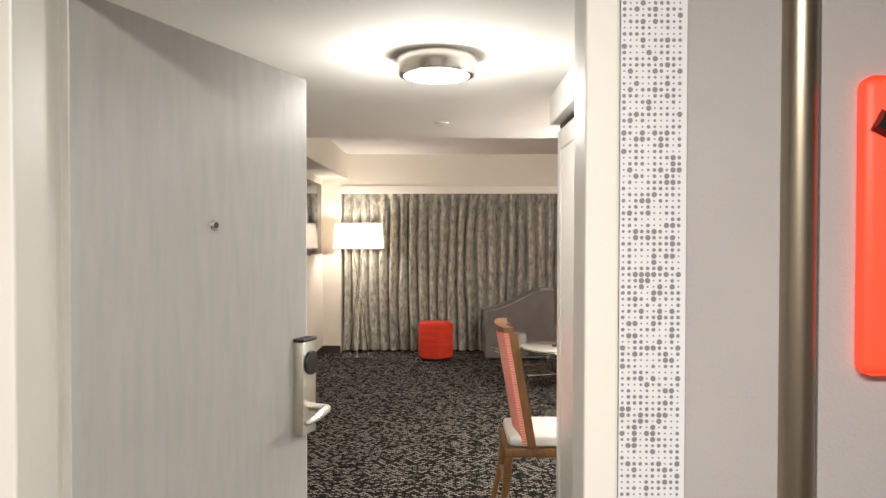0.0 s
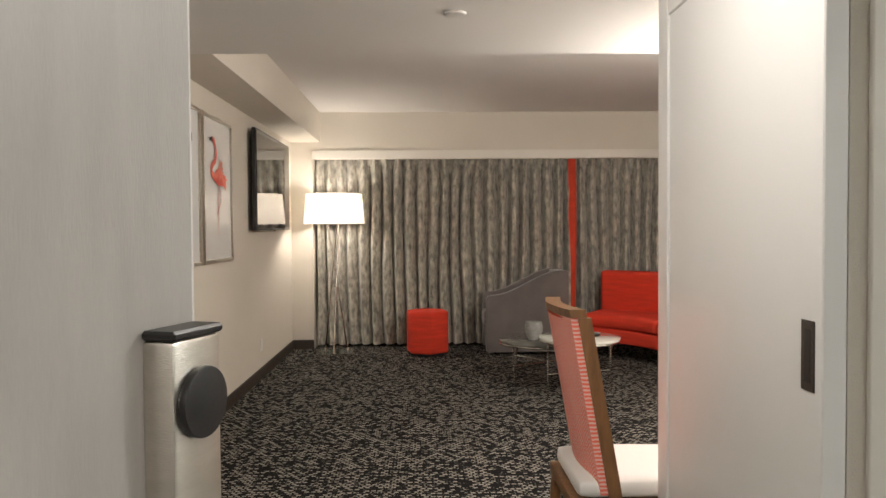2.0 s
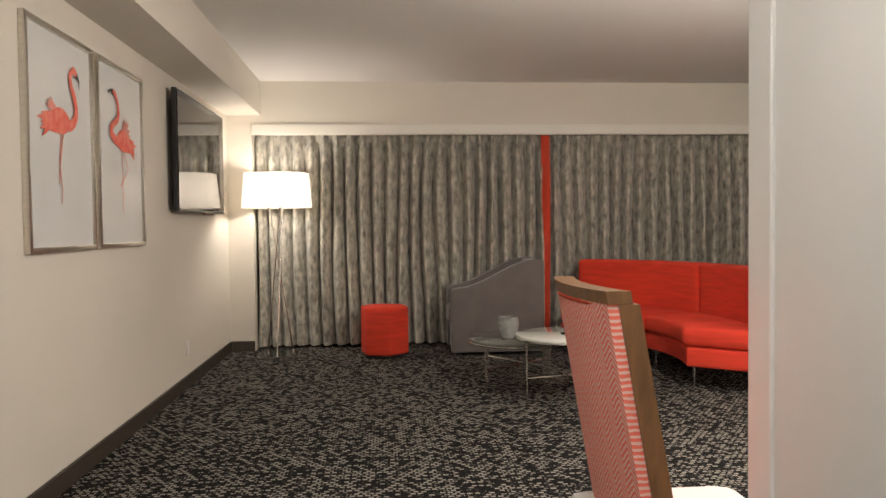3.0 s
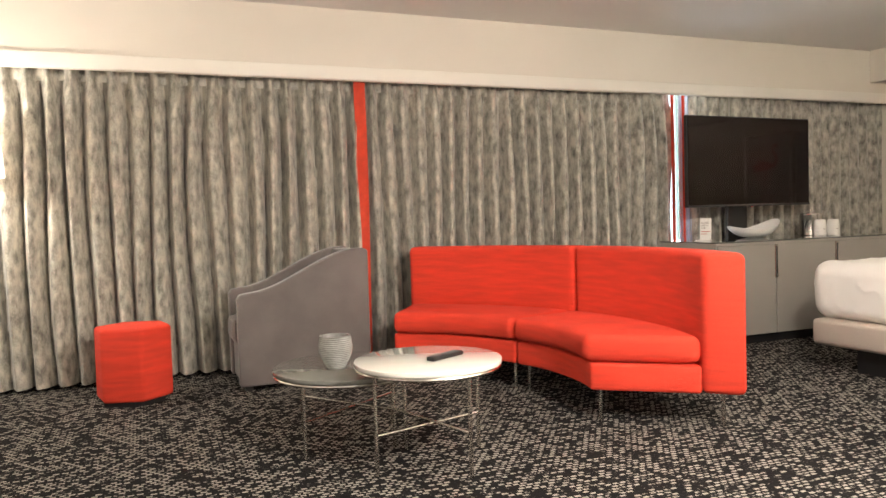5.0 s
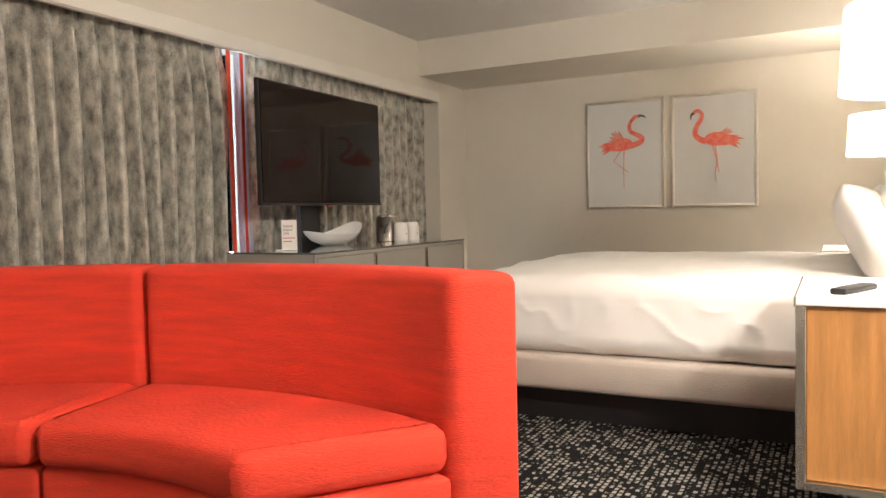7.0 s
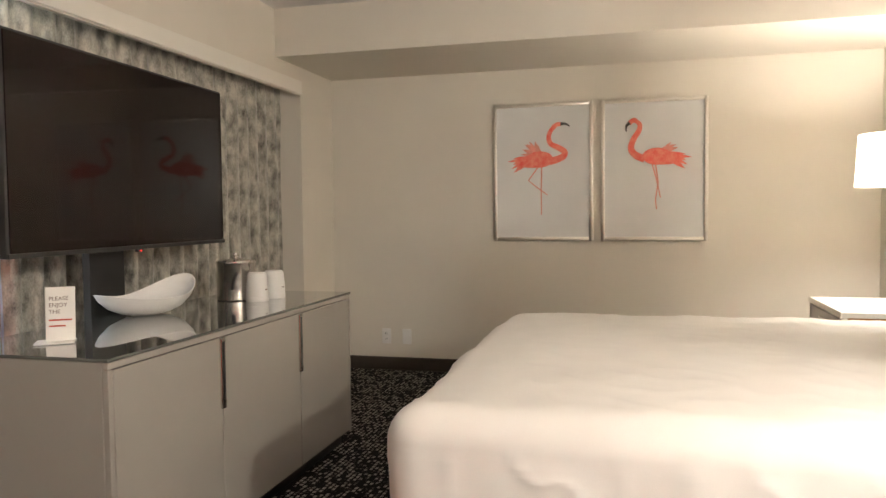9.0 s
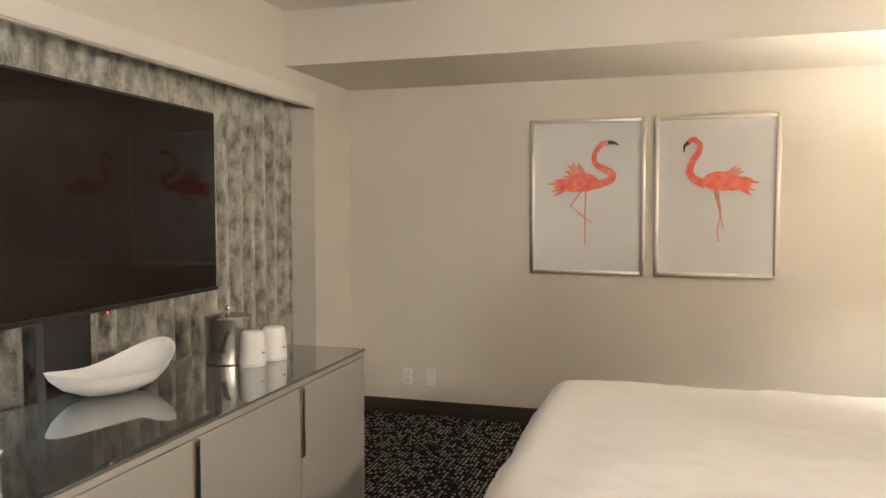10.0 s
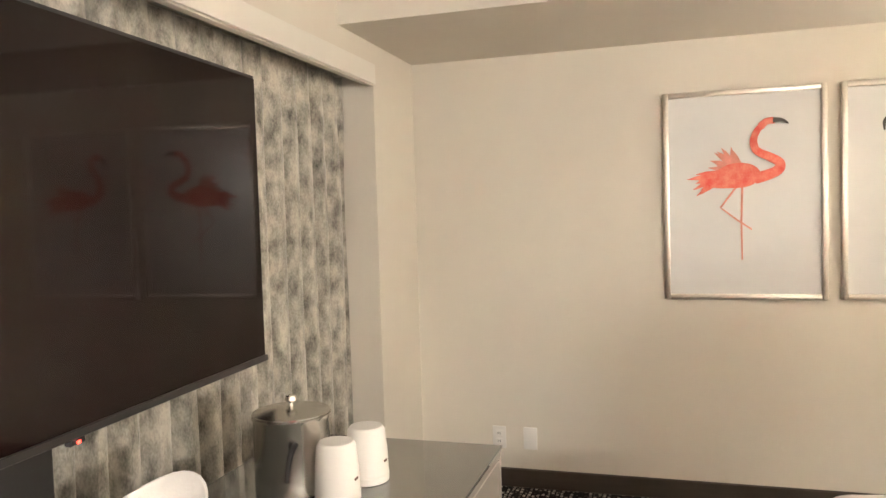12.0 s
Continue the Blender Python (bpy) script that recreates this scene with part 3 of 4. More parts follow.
def dining_chair():
    """Faces along +x; its back stands along y."""
    y0, y1, xb = 7.06, 7.53, 1.025
    t = thing("dining_chair", (1.21, 7.3, 0), "wooden chair with coral zigzag back and white seat", "chair")

    def back_panel(ya, yb, za, zb, xo, thick, bow, n=12):
        bm = bmesh.new()
        rows = []
        for k in range(9):
            f = k / 8
            z = za + (zb - za) * f
            for side in (0, 1):
                rows.append([bm.verts.new((xo + 0.10 * (1 - (z - 0.46) / 0.58) - 0.03 + bow * (2 * i / n - 1) ** 2 + side * thick, ya + (yb - ya) * i / n, z)) for i in range(n + 1)])
        outer, inner = rows[0::2], rows[1::2]
        for sheet in (outer, inner):
            for a, b in zip(sheet, sheet[1:]):
                for i in range(n):
                    bm.faces.new((a[i], a[i + 1], b[i + 1], b[i]))
        for a, b, in ((outer[0], inner[0]), (outer[-1], inner[-1])):
            for i in range(n):
                bm.faces.new((a[i], a[i + 1], b[i + 1], b[i]))
        for i in (0, n):
            for k in range(8):
                bm.faces.new((outer[k][i], outer[k + 1][i], inner[k + 1][i], inner[k][i]))
        return bm

    part("backrest", back_panel(y0 + 0.008, y1 - 0.008, 0.44, 1.042, xb - 0.05, 0.05, 0.03), CHEV, t, "coral and cream zigzag upholstery", smooth=True)
    part("top_rail", back_panel(y0, y1, 1.042, 1.07, xb - 0.052, 0.055, 0.032), WOODC, t, "curved wooden top rail", smooth=True)
    part("piping", tube([(xb - 0.055 + 0.03 * (2 * i / 12 - 1) ** 2 - 0.022, y0 + 0.03 + (y1 - y0 - 0.06) * i / 12, 1.037) for i in range(13)], [0.006] * 13, 8), REDTRIM, t, "red piping", smooth=True)
    for ya in (y0, y1 - 0.032):
        part("stile", back_panel(ya, ya + 0.032, 0.42, 1.041, xb + 0.004, 0.045, 0.0, 2), WOODC, t, smooth=True)
    part("seat_frame", box(0.98, 1.44, y0 + 0.01, y1 - 0.01, 0.37, 0.42, 0.008), WOODC, t, smooth=True)
    part("seat", soft_box(1.0, 1.46, y0 + 0.015, y1 - 0.015, 0.42, 0.49, 0.03, 8, bulge=0.015), WHITELEA, t, "white padded leatherette seat", smooth=True)
    for ya, s in ((y0 + 0.035, 1), (y1 - 0.035, 1)):
        part("leg", tube([(1.005, ya, 0.37), (0.99, ya, 0.2), (0.945, ya, 0)], [0.023, 0.02, 0.014], 8), WOODC, t, smooth=True)
        part("leg", tube([(1.405, ya, 0.37), (1.41, ya, 0)], [0.022, 0.014], 8), WOODC, t, smooth=True)
    for z, xa in ((0.2, 0.99), (0.2, 1.407)):
        part("stretcher", rod((xa, y0 + 0.035, z), (xa, y1 - 0.035, z), 0.011), WOODC, t, smooth=True)


dining_chair()


def television(name_label, mesh_m, w, h):
    """Built facing -y with its lower edge at the origin, then posed."""
    t = thing("television", (0, 0, 0), name_label, "television")
    part("body", box(-w / 2, w / 2, 0.012, 0.045, 0, h, 0.005), BLACK, t)
    part("screen", box(-w / 2 + 0.012, w / 2 - 0.012, 0.006, 0.012, 0.018, h - 0.012), BLACKG, t, "switched-off glossy screen")
    part("bezel", box(-w / 2, w / 2, 0.003, 0.012, 0, 0.017, 0.002, 1), BLACK, t)
    part("sensor", box(-0.02, 0.02, 0.004, 0.02, -0.012, 0.001, 0.003, 1), BLACK, t)
    part("indicator", box(-0.004, 0.004, 0.002, 0.004, -0.009, -0.004), emit("red_indicator", (1, 0.05, 0.03), 2.0), t, "tiny lit red indicator")
    part("bracket", box(-0.2, 0.2, 0.045, 0.12, h * 0.3, h * 0.7, 0.01), BLACK, t, "black wall bracket")
    t.matrix_world = mesh_m
    return t


television("large black flat television in front of the curtain", pose(5.615, 12.61, 1.10, 0, 0, 2.2), 1.455, 0.785)
television("wall-mounted black flat television, switched off", pose(-0.9, 11.6, 1.335, 0, 0, 90), 1.5, 0.86)
# added post: its black gives the dark gap between television and curtain folds
t = thing("tv_gap_post", (5.6, 12.85, 0.0), "added black post standing in for the dark gap behind the television", "tv mount")
part("column", box(5.5, 5.72, 12.78, 12.82, 0, 1.75, 0.004), BLACK, t)
part("foot_plate", box(5.3, 5.9, 12.72, 12.9, 0, 0.012), BLACK, t)

# ---- artwork ----


def flamingo_shape(flip, axis, u0, z0, depth, s):
    """Plain bird-like flat shapes: legs, feathers, body, neck, beak."""
    def P(u, v):
        u = -u if flip else u
        return (u0 + u * s, depth, z0 + v * s) if axis == "y" else (depth, u0 - u * s, z0 + v * s)

    def blob(pts):
        bm = bmesh.new()
        bm.faces.new([bm.verts.new(P(u, v)) for u, v in pts])
        return bm

    def ribbon(pts, w0, w1):
        bm = bmesh.new()
        prev = None
        for i, (u, v) in enumerate(pts):
            a, b = pts[max(i - 1, 0)], pts[min(i + 1, len(pts) - 1)]
            dx, dz = b[0] - a[0], b[1] - a[1]
            ln = math.hypot(dx, dz) or 1
            w = w0 + (w1 - w0) * i / (len(pts) - 1)
            pair = (bm.verts.new(P(u - dz / ln * w, v + dx / ln * w)), bm.verts.new(P(u + dz / ln * w, v - dx / ln * w)))
            if prev:
                bm.faces.new((prev[0], prev[1], pair[1], pair[0]))
            prev = pair
        return bm

    def curve(pts, n=5):
        """A smooth line through the given points."""
        out = []
        for i in range(len(pts) - 1):
            p = [Vector(pts[max(0, min(len(pts) - 1, i + k))]) for k in (-1, 0, 1, 2)]
            for j in range(n):
                f = j / n
                q = 0.5 * (2 * p[1] + (p[2] - p[0]) * f + (2 * p[0] - 5 * p[1] + 4 * p[2] - p[3]) * f * f + (3 * p[1] - p[0] - 3 * p[2] + p[3]) * f ** 3)
                out.append((q.x, q.y))
        return out + [pts[-1]]

    def plumes(root, spread, count, reach, width, seed):
        """Overlapping tapered feathers from one root."""
        rnd = random.Random(seed)
        bm = bmesh.new()
        for i in range(count):
            a = radians(spread[0] + (spread[1] - spread[0]) * i / (count - 1) + rnd.uniform(-4, 4))
            ln = reach * rnd.uniform(0.72, 1.0)
            c, d = math.cos(a), math.sin(a)
            o = (root[0] + rnd.uniform(-0.02, 0.02), root[1] + rnd.uniform(-0.012, 0.012))
            line = [(o[0] + c * ln * f, o[1] + d * ln * f - 0.1 * ln * f * f) for f in (0, 0.35, 0.7, 1)]
            lift = Vector((i * 0.00004, 0, 0) if axis == "x" else (0, i * 0.00004, 0))
            rows = [[bm.verts.new(Vector(P(u - d * width * k, v + c * width * k)) + lift) for k in (w, -w)] for (u, v), w in zip(line, (0.8, 1.0, 0.7, 0.08))]
            for p, q in zip(rows, rows[1:]):
                bm.faces.new((p[0], p[1], q[1], q[0]))
        return bm

    if flip:
        neck = curve([(0.06, 0.045), (0.115, 0.07), (0.15, 0.115), (0.135, 0.18), (0.098, 0.24), (0.095, 0.285), (0.13, 0.312)])
        head, beak = [(0.115, 0.308), (0.14, 0.31), (0.165, 0.288)], [(0.16, 0.295), (0.182, 0.272), (0.183, 0.235)]
        legs = ([(-0.012, 0.01), (-0.03, -0.12), (-0.012, -0.235), (-0.02, -0.30)], [(0.01, 0.01), (-0.02, -0.10), (-0.045, -0.22)])
        wing, spread = (-0.04, 0.07), (128, 180)
    else:
        neck = curve([(0.05, 0.045), (0.10, 0.058), (0.148, 0.08), (0.155, 0.112), (0.115, 0.14), (0.06, 0.17), (0.045, 0.215), (0.06, 0.262), (0.095, 0.297)])
        head, beak = [(0.075, 0.28), (0.10, 0.302), (0.135, 0.305)], [(0.128, 0.307), (0.165, 0.305), (0.192, 0.288)]
        legs = ([(-0.005, 0.01), (-0.01, -0.15), (-0.008, -0.33)], [(-0.03, 0.01), (-0.10, -0.085), (-0.04, -0.135), (0.035, -0.19)])
        wing, spread = (-0.03, 0.085), (100, 165)
    body = []
    for j in range(36):
        a = 2 * math.pi * j / 36
        body.append((-0.02 + (0.095 if math.cos(a) > 0 else 0.13) * math.cos(a), 0.062 + 0.058 * math.sin(a) - 0.03 * max(0, -math.cos(a)) ** 2))
    return [("leg_shape", ribbon(legs[0], 0.005, 0.0035), PALEC), ("leg_shape", ribbon(legs[1], 0.005, 0.0035), PALEC),
            ("wing_shape", plumes(wing, spread, 15, 0.135, 0.013, 3), PALEC), ("tail_shape", plumes((-0.08, 0.06), (172, 214), 13, 0.15, 0.014, 5), CORAL),
            ("body_shape", blob(body), CORAL), ("neck_shape", ribbon(neck, 0.026, 0.013), CORAL),
            ("head_shape", ribbon(curve(head), 0.017, 0.014), CORAL), ("beak_shape", ribbon(curve(beak), 0.013, 0.003), DARKP)]


def framed_print(axis, depth, u0, u1, z0, z1, flip, label, side):
    """axis 'x': hangs on a wall of constant x; side +1 means the wall lies at larger x."""
    d0, d1 = (depth, depth + side * 0.03)
    t = thing("framed_print", (d1, (u0 + u1) / 2, z0), label, "picture", "flamingo prints")

    def slab(a0, a1, ya, yb, za, zb, bev=0.0):
        return box(min(a0, a1), max(a0, a1), ya, yb, za, zb, bev, 2)

    w = 0.026
    for ya, yb, za, zb in ((u0, u0 + w, z0, z1), (u1 - w, u1, z0, z1), (u0 + w, u1 - w, z0, z0 + w), (u0 + w, u1 - w, z1 - w, z1)):
        part("frame_bar", slab(d0, d1, ya, yb, za, zb, 0.004), SATIN, t, "champagne silver frame", smooth=True)
    part("print", slab(d0 + side * 0.016, d1, u0 + w, u1 - w, z0 + w, z1 - w), ARTPAPER, t, "pale grey print under glass")
    cu, cz = (u0 + u1) / 2, (z0 + z1) / 2 + 0.03
    for i, (nm, bm, m) in enumerate(flamingo_shape(flip, "x", cu, cz, d0 + side * 0.013, 1.05 * (z1 - z0) / 1.02)):
        bm.transform(Matrix.Translation((-side * 0.0008 * i, 0, 0)))
        part(nm, bm, m, t)


framed_print("x", 8.40, 10.852, 11.592, 1.03, 2.05, False, "silver-framed print of a coral flamingo above the bed end", 1)
framed_print("x", 8.40, 10.054, 10.794, 1.03, 2.05, True, "silver-framed print of a coral flamingo facing its pair", 1)
framed_print("x", -0.96, 8.76, 9.50, 1.11, 2.13, True, "silver-framed flamingo print on the lounge wall", -1)
framed_print("x", -0.96, 9.55, 10.29, 1.11, 2.13, False, "silver-framed flamingo print on the lounge wall", -1)

t = thing("wall_mirror", (XL, 7.4, 0.3), "tall wall mirror in a black frame", "mirror")
for ya, yb, za, zb in ((7.25, 7.29, 0.22, 2.2), (8.13, 8.17, 0.22, 2.2), (7.29, 8.13, 0.22, 0.26), (7.29, 8.13, 2.16, 2.2)):
    part("frame_bar", box(XL, XL + 0.035, ya, yb, za, zb, 0.006), BLACK, t, "black lacquered frame", smooth=True)
part("mirror_glass", box(XL, XL + 0.015, 7.29, 8.13, 0.26, 2.16), MIRRORG, t)

# ---- sleeping area ----


def dresser():
    x0, x1, y0, y1, z1 = 4.68, 6.58, 12.04, 12.7, 0.822
    t = thing("dresser", ((x0 + x1) / 2, 12.37, 0), "greige lacquer three-door dresser with glass top", "dresser")
    part("plinth", box(x0 + 0.03, x1 - 0.03, y0 + 0.05, y1 - 0.02, 0, 0.07), BLACK, t, "recessed black plinth")
    body = part("body", box(x0, x1, y0 + 0.022, y1, 0.07, z1 - 0.01, 0.003, 1), LAQ, t)
    part("frame_edge", box(x0, x1, y0, y0 + 0.021, z1 - 0.032, z1 - 0.011, 0.002, 1), LAQ, t)
    part("frame_edge", box(x0, x0 + 0.02, y0, y0 + 0.021, 0.07, z1 - 0.033, 0.002, 1), LAQ, t)
    part("frame_edge", box(x1 - 0.02, x1, y0, y0 + 0.021, 0.07, z1 - 0.033, 0.002, 1), LAQ, t)
    cuts = (x0 + 0.022, 5.30, 5.965, x1 - 0.022)
    for a, b in zip(cuts, cuts[1:]):
        d = part("door", box(a + 0.003, b - 0.003, y0 + 0.001, y0 + 0.02, 0.075, z1 - 0.036, 0.002, 1), LAQ, t)
    for x in cuts[1:3]:
        part("handle", box(x - 0.022, x + 0.006, y0 - 0.012, y0, 0.52, z1 - 0.036, 0.004), CHROME, t, "dark chrome strip handle")
        part("handle_slot", box(x - 0.016, x + 0.0, y0 - 0.0125, y0 - 0.012, 0.55, z1 - 0.05), BLACK, t)
    part("glass_top", box(x0 - 0.004, x1 + 0.004, y0 - 0.004, y1, z1 - 0.009, z1 + 0.001, 0.002, 1), TOPGLASS, t, "reflective smoked glass top", smooth=False)


dresser()
DZ = 0.824


def bowl(x, y, z):
    """A boat-shaped dish, one end swept up."""
    bm = bmesh.new()
    n, m = 40, 10
    rings = []
    prof = [(0.30, 0.0), (0.5, 0.006), (0.75, 0.022), (0.93, 0.05), (1.0, 0.074), (0.975, 0.076), (0.9, 0.056), (0.7, 0.03), (0.4, 0.018), (0.1, 0.014)]
    for r, h in prof:
        ring = []
        for j in range(n):
            a = 2 * math.pi * j / n
            u, v = 0.235 * r * math.cos(a), 0.12 * r * math.sin(a)
            lift = (0.085 * max(0, math.cos(a - 0.3)) ** 2 + 0.03 * max(0, -math.cos(a)) ** 2) * r ** 2.5
            ring.append(bm.verts.new((u, v, h + lift)))
        rings.append(ring)
    for a, b in zip(rings, rings[1:]):
        for j in range(n):
            bm.faces.new((a[j], a[(j + 1) % n], b[(j + 1) % n], b[j]))
    bm.faces.new(rings[0])
    bm.faces.new(rings[-1])
    bm.transform(pose(x, y, z, 0, 0, -18))
    solo("bowl", bm, CERAMIC, "white boat-shaped ceramic bowl on the dresser", "bowl", smooth=True)


bowl(5.575, 12.56, DZ)


def ice_bucket(x, y, z):
    t = thing("ice_bucket", (x, y, z), "brushed steel ice bucket with lid and handle", "ice bucket")
    part("body", lathe((x, y, z), [(0.09, 0), (0.094, 0.004), (0.094, 0.176), (0.097, 0.18), (0.097, 0.188), (0.08, 0.188)], 40), CHROME, t, smooth=True)
    lid = part("lid", lathe((x, y, z), [(0.095, 0.189), (0.095, 0.193), (0.03, 0.203), (0.008, 0.205)], 40), CHROME, t, smooth=True)
    part("knob", lathe((x, y, z), [(0.006, 0.204), (0.006, 0.214), (0.015, 0.22), (0.013, 0.23), (0.004, 0.234)], 20), CHROME, lid, smooth=True)
    arc = [(x - 0.07 - 0.055 * math.sin(a), y - 0.05 + 0.0 * a, z + 0.135 - 0.115 * (1 - math.cos(a)) / 1.2) for a in [i * 1.35 / 10 for i in range(11)]]
    part("handle", tube(arc, [0.007] * 11, 8), BLACK, t, "dark swing handle", smooth=True)
    bag = soft_box(x + 0.045, x + 0.10, y - 0.05, y + 0.0, z + 0.14, z + 0.185, 0.018, 6, 0.012, 30)
    part("liner", bag, PAPERC, t, "white plastic liner spilling over", smooth=True)


ice_bucket(6.15, 12.47, DZ)


def cup(x, y, z):
    t = thing("wrapped_cup", (x, y, z), "paper-wrapped white cup upside down on the dresser", "cup", "wrapped cups")
    part("cup_body", lathe((x, y, z), [(0.053, 0), (0.055, 0.003), (0.052, 0.08), (0.047, 0.13), (0.041, 0.139), (0.02, 0.141)], 28), PAPERC, t, smooth=True)
    part("paper_fold", lathe((x, y, z), [(0.053, 0.024), (0.0555, 0.02), (0.0555, 0.016), (0.054, 0.012)], 28), PAPERC, t, smooth=True)
    part("print_bar", box(x - 0.02, x - 0.005, y - 0.0562, y - 0.0535, z + 0.055, z + 0.06), INK, t)


cup(6.105, 12.33, DZ)
cup(6.24, 12.31, DZ)


def text_on(words, m, size, material, parent, name="lettering"):
    cu = bpy.data.curves.new(name, "FONT")
    cu.body, cu.size, cu.extrude, cu.align_x = words, size, 0.0004, "LEFT"
    tmp = bpy.data.objects.new(name, cu)
    scene.collection.objects.link(tmp)
    dg = bpy.context.evaluated_depsgraph_get()
    me = bpy.data.meshes.new_from_object(tmp.evaluated_get(dg))
    bpy.data.objects.remove(tmp)
    me.transform(m)
    me.materials.clear()
    me.materials.append(material)
    ob = new(name, me)
    ob.parent = parent
    if parent.type == "EMPTY":
        ob.matrix_parent_inverse = Matrix.Translation(-parent.location)
    return ob


def card(x, y, z):
    t = thing("tent_card", (x, y, z), "white printed tent card standing on the dresser", "card")
    m = pose(x, y, z, 0, 0, -55) @ pose(0, 0, 0, -8, 0, 0)
    bm = box(-0.045, 0.045, 0, 0.003, 0.002, 0.185)
    bm.transform(m)
    part("front_sheet", bm, PAPERC, t)
    bm = box(-0.075, 0.045, -0.05, 0.04, 0.0, 0.004)
    bm.transform(pose(x, y, z + 0.001, 0, 0, -55))
    part("foot_sheet", bm, PAPERC, t)
    for i, (w, mm) in enumerate((("PLEASE", INK), ("ENJOY", INK), ("THE", INK), ("FLAMINGO", REDINK))):
        if i < 3:
            text_on(w, m @ pose(-0.035, -0.0015, 0.14 - 0.022 * i, 90, 0, 0), 0.019, mm, t)
    for i, w in enumerate((0.07, 0.05)):
        bm = box(-0.035, -0.035 + w, -0.002, 0, 0.072 - 0.02 * i, 0.077 - 0.02 * i)
        bm.transform(m)
        part("print_bar", bm, REDINK, t)


card(4.90, 12.40, DZ)


def bed():
    x0, x1, y0, y1 = 4.70, 6.80, 9.05, 11.18
    t = thing("bed", ((x0 + x1) / 2, 10.1, 0), "king bed with white linen on a greige upholstered base", "bed")
    part("plinth", box(x0 + 0.12, x1 - 0.12, y0 + 0.05, y1 - 0.25, 0, 0.17), BLACK, t, "recessed black plinth")
    part("base", box(x0 - 0.02, x1 + 0.02, y0, y1 - 0.02, 0.17, 0.34, 0.03, 3), BEDUPH, t, "greige upholstered platform base", smooth=True)
    duvet = soft_box(x0 + 0.02, x1 - 0.02, y0 + 0.05, y1 + 0.03, 0.335, 0.715, 0.10, 110, 0.011, 3.4, bulge=0.03)
    mid = Vector(((x0 + x1) / 2, (y0 + y1) / 2, 0.5))
    for v in duvet.verts:
        p = v.co
        hang = max(0.0, min(1.0, (0.70 - p.z) / 0.12))
        fine = 1 - abs(noise.noise(Vector((p.x * 7 - p.y * 2, p.y * 6 + p.x * 2, p.z * 3 + 31))))
        amount = (0.005 + 0.004 * hang) * fine ** 9
        out = Vector((p.x - mid.x, p.y - mid.y, 0))
        out = Vector((math.copysign(1, out.x), 0, 0)) if abs(out.x) > abs(out.y) else Vector((0, math.copysign(1, out.y), 0))
        v.co = p + (out * hang + Vector((0, 0, 1 - hang))) * amount
    part("duvet", duvet, LINEN, t, "smooth white duvet with soft creases", smooth=True)
    part("headboard", box(x0 - 0.1, x1 + 0.1, 8.955, 9.04, 0.17, 1.3, 0.02, 2), BEDUPH, t, smooth=True)


bed()
for px, py, tilt, lab in ((5.25, 9.18, 76, "plump white pillow leaning on the headboard"), (6.25, 9.18, 76, "plump white pillow leaning on the headboard"), (5.2, 9.33, 66, "white pillow propped in front of another"), (6.25, 9.33, 66, "white pillow propped in front of another")):
    bm = soft_box(-0.38, 0.38, -0.25, 0.25, -0.09, 0.09, 0.085, 12, 0.02, 6, bulge=0.03)
    for v in bm.verts:
        k = 1 - 0.55 * max(abs(v.co.x) / 0.38, abs(v.co.y) / 0.25) ** 4
        v.co.z *= k
    bm.transform(pose(px, py, 0.88, tilt, 0, 0))
    solo("pillow", bm, LINEN, lab, "pillow", "bed pillows", smooth=True)


def nightstand(x0, x1, y0, y1, z, label):
    t = thing("nightstand", ((x0 + x1) / 2, (y0 + y1) / 2, 0), label, "nightstand", "bedside cabinets")
    part("body", box(x0 + 0.02, x1 - 0.02, y0, y1 - 0.03, 0.19, z - 0.03, 0.003, 1), OAK, t, "honey oak side panels")
    part("top", box(x0, x1, y0, y1, z - 0.028, z, 0.003, 1), WHITELEA, t, "white top")
    for px in (x0, x1 - 0.02):
        part("frame_edge", box(px, px + 0.02, y1 - 0.03, y1, 0.17, z - 0.029, 0.003, 1), CHROME, t, "polished metal edge", smooth=True)
    part("top_edge", box(x0 - 0.002, x1 + 0.002, y1 - 0.002, y1 + 0.004, z - 0.03, z - 0.001), CHROME, t)
    for a, b in ((0.2, 0.45), (0.46, z - 0.04)):
        d = part("drawer", box(x0 + 0.025, x1 - 0.025, y1 - 0.029, y1 - 0.004, a, b, 0.003, 1), LAQ, t, "mirrored greige drawer front")
        part("pull", box((x0 + x1) / 2 - 0.08, (x0 + x1) / 2 + 0.08, y1 - 0.004, y1 + 0.012, b - 0.05, b - 0.035, 0.003, 1), CHROME, d)
    part("bottom_rail", box(x0, x1, y0, y1, 0.165, 0.189), CHROME, t)
    for px in (x0 + 0.015, x1 - 0.015):
        ym = (y0 + y1) / 2
        arc = [(px, ym + (y1 - y0) * 0.47 * math.cos(a), 0.012 + 0.15 * math.sin(a)) for a in [math.pi * i / 20 for i in range(21)]]
        part("leg", tube(arc, [0.012] * 21, 8), CHROME, t, "arched metal foot", smooth=True)


nightstand(3.80, 4.52, 8.98, 9.58, 0.755, "oak nightstand with metal edges and white top")
nightstand(6.95, 7.68, 8.98, 9.54, 0.72, "oak nightstand with metal edges beyond the bed")
remote(3.98, 9.42, 0.756, 66, 0.23, "black remote control lying on the nightstand")


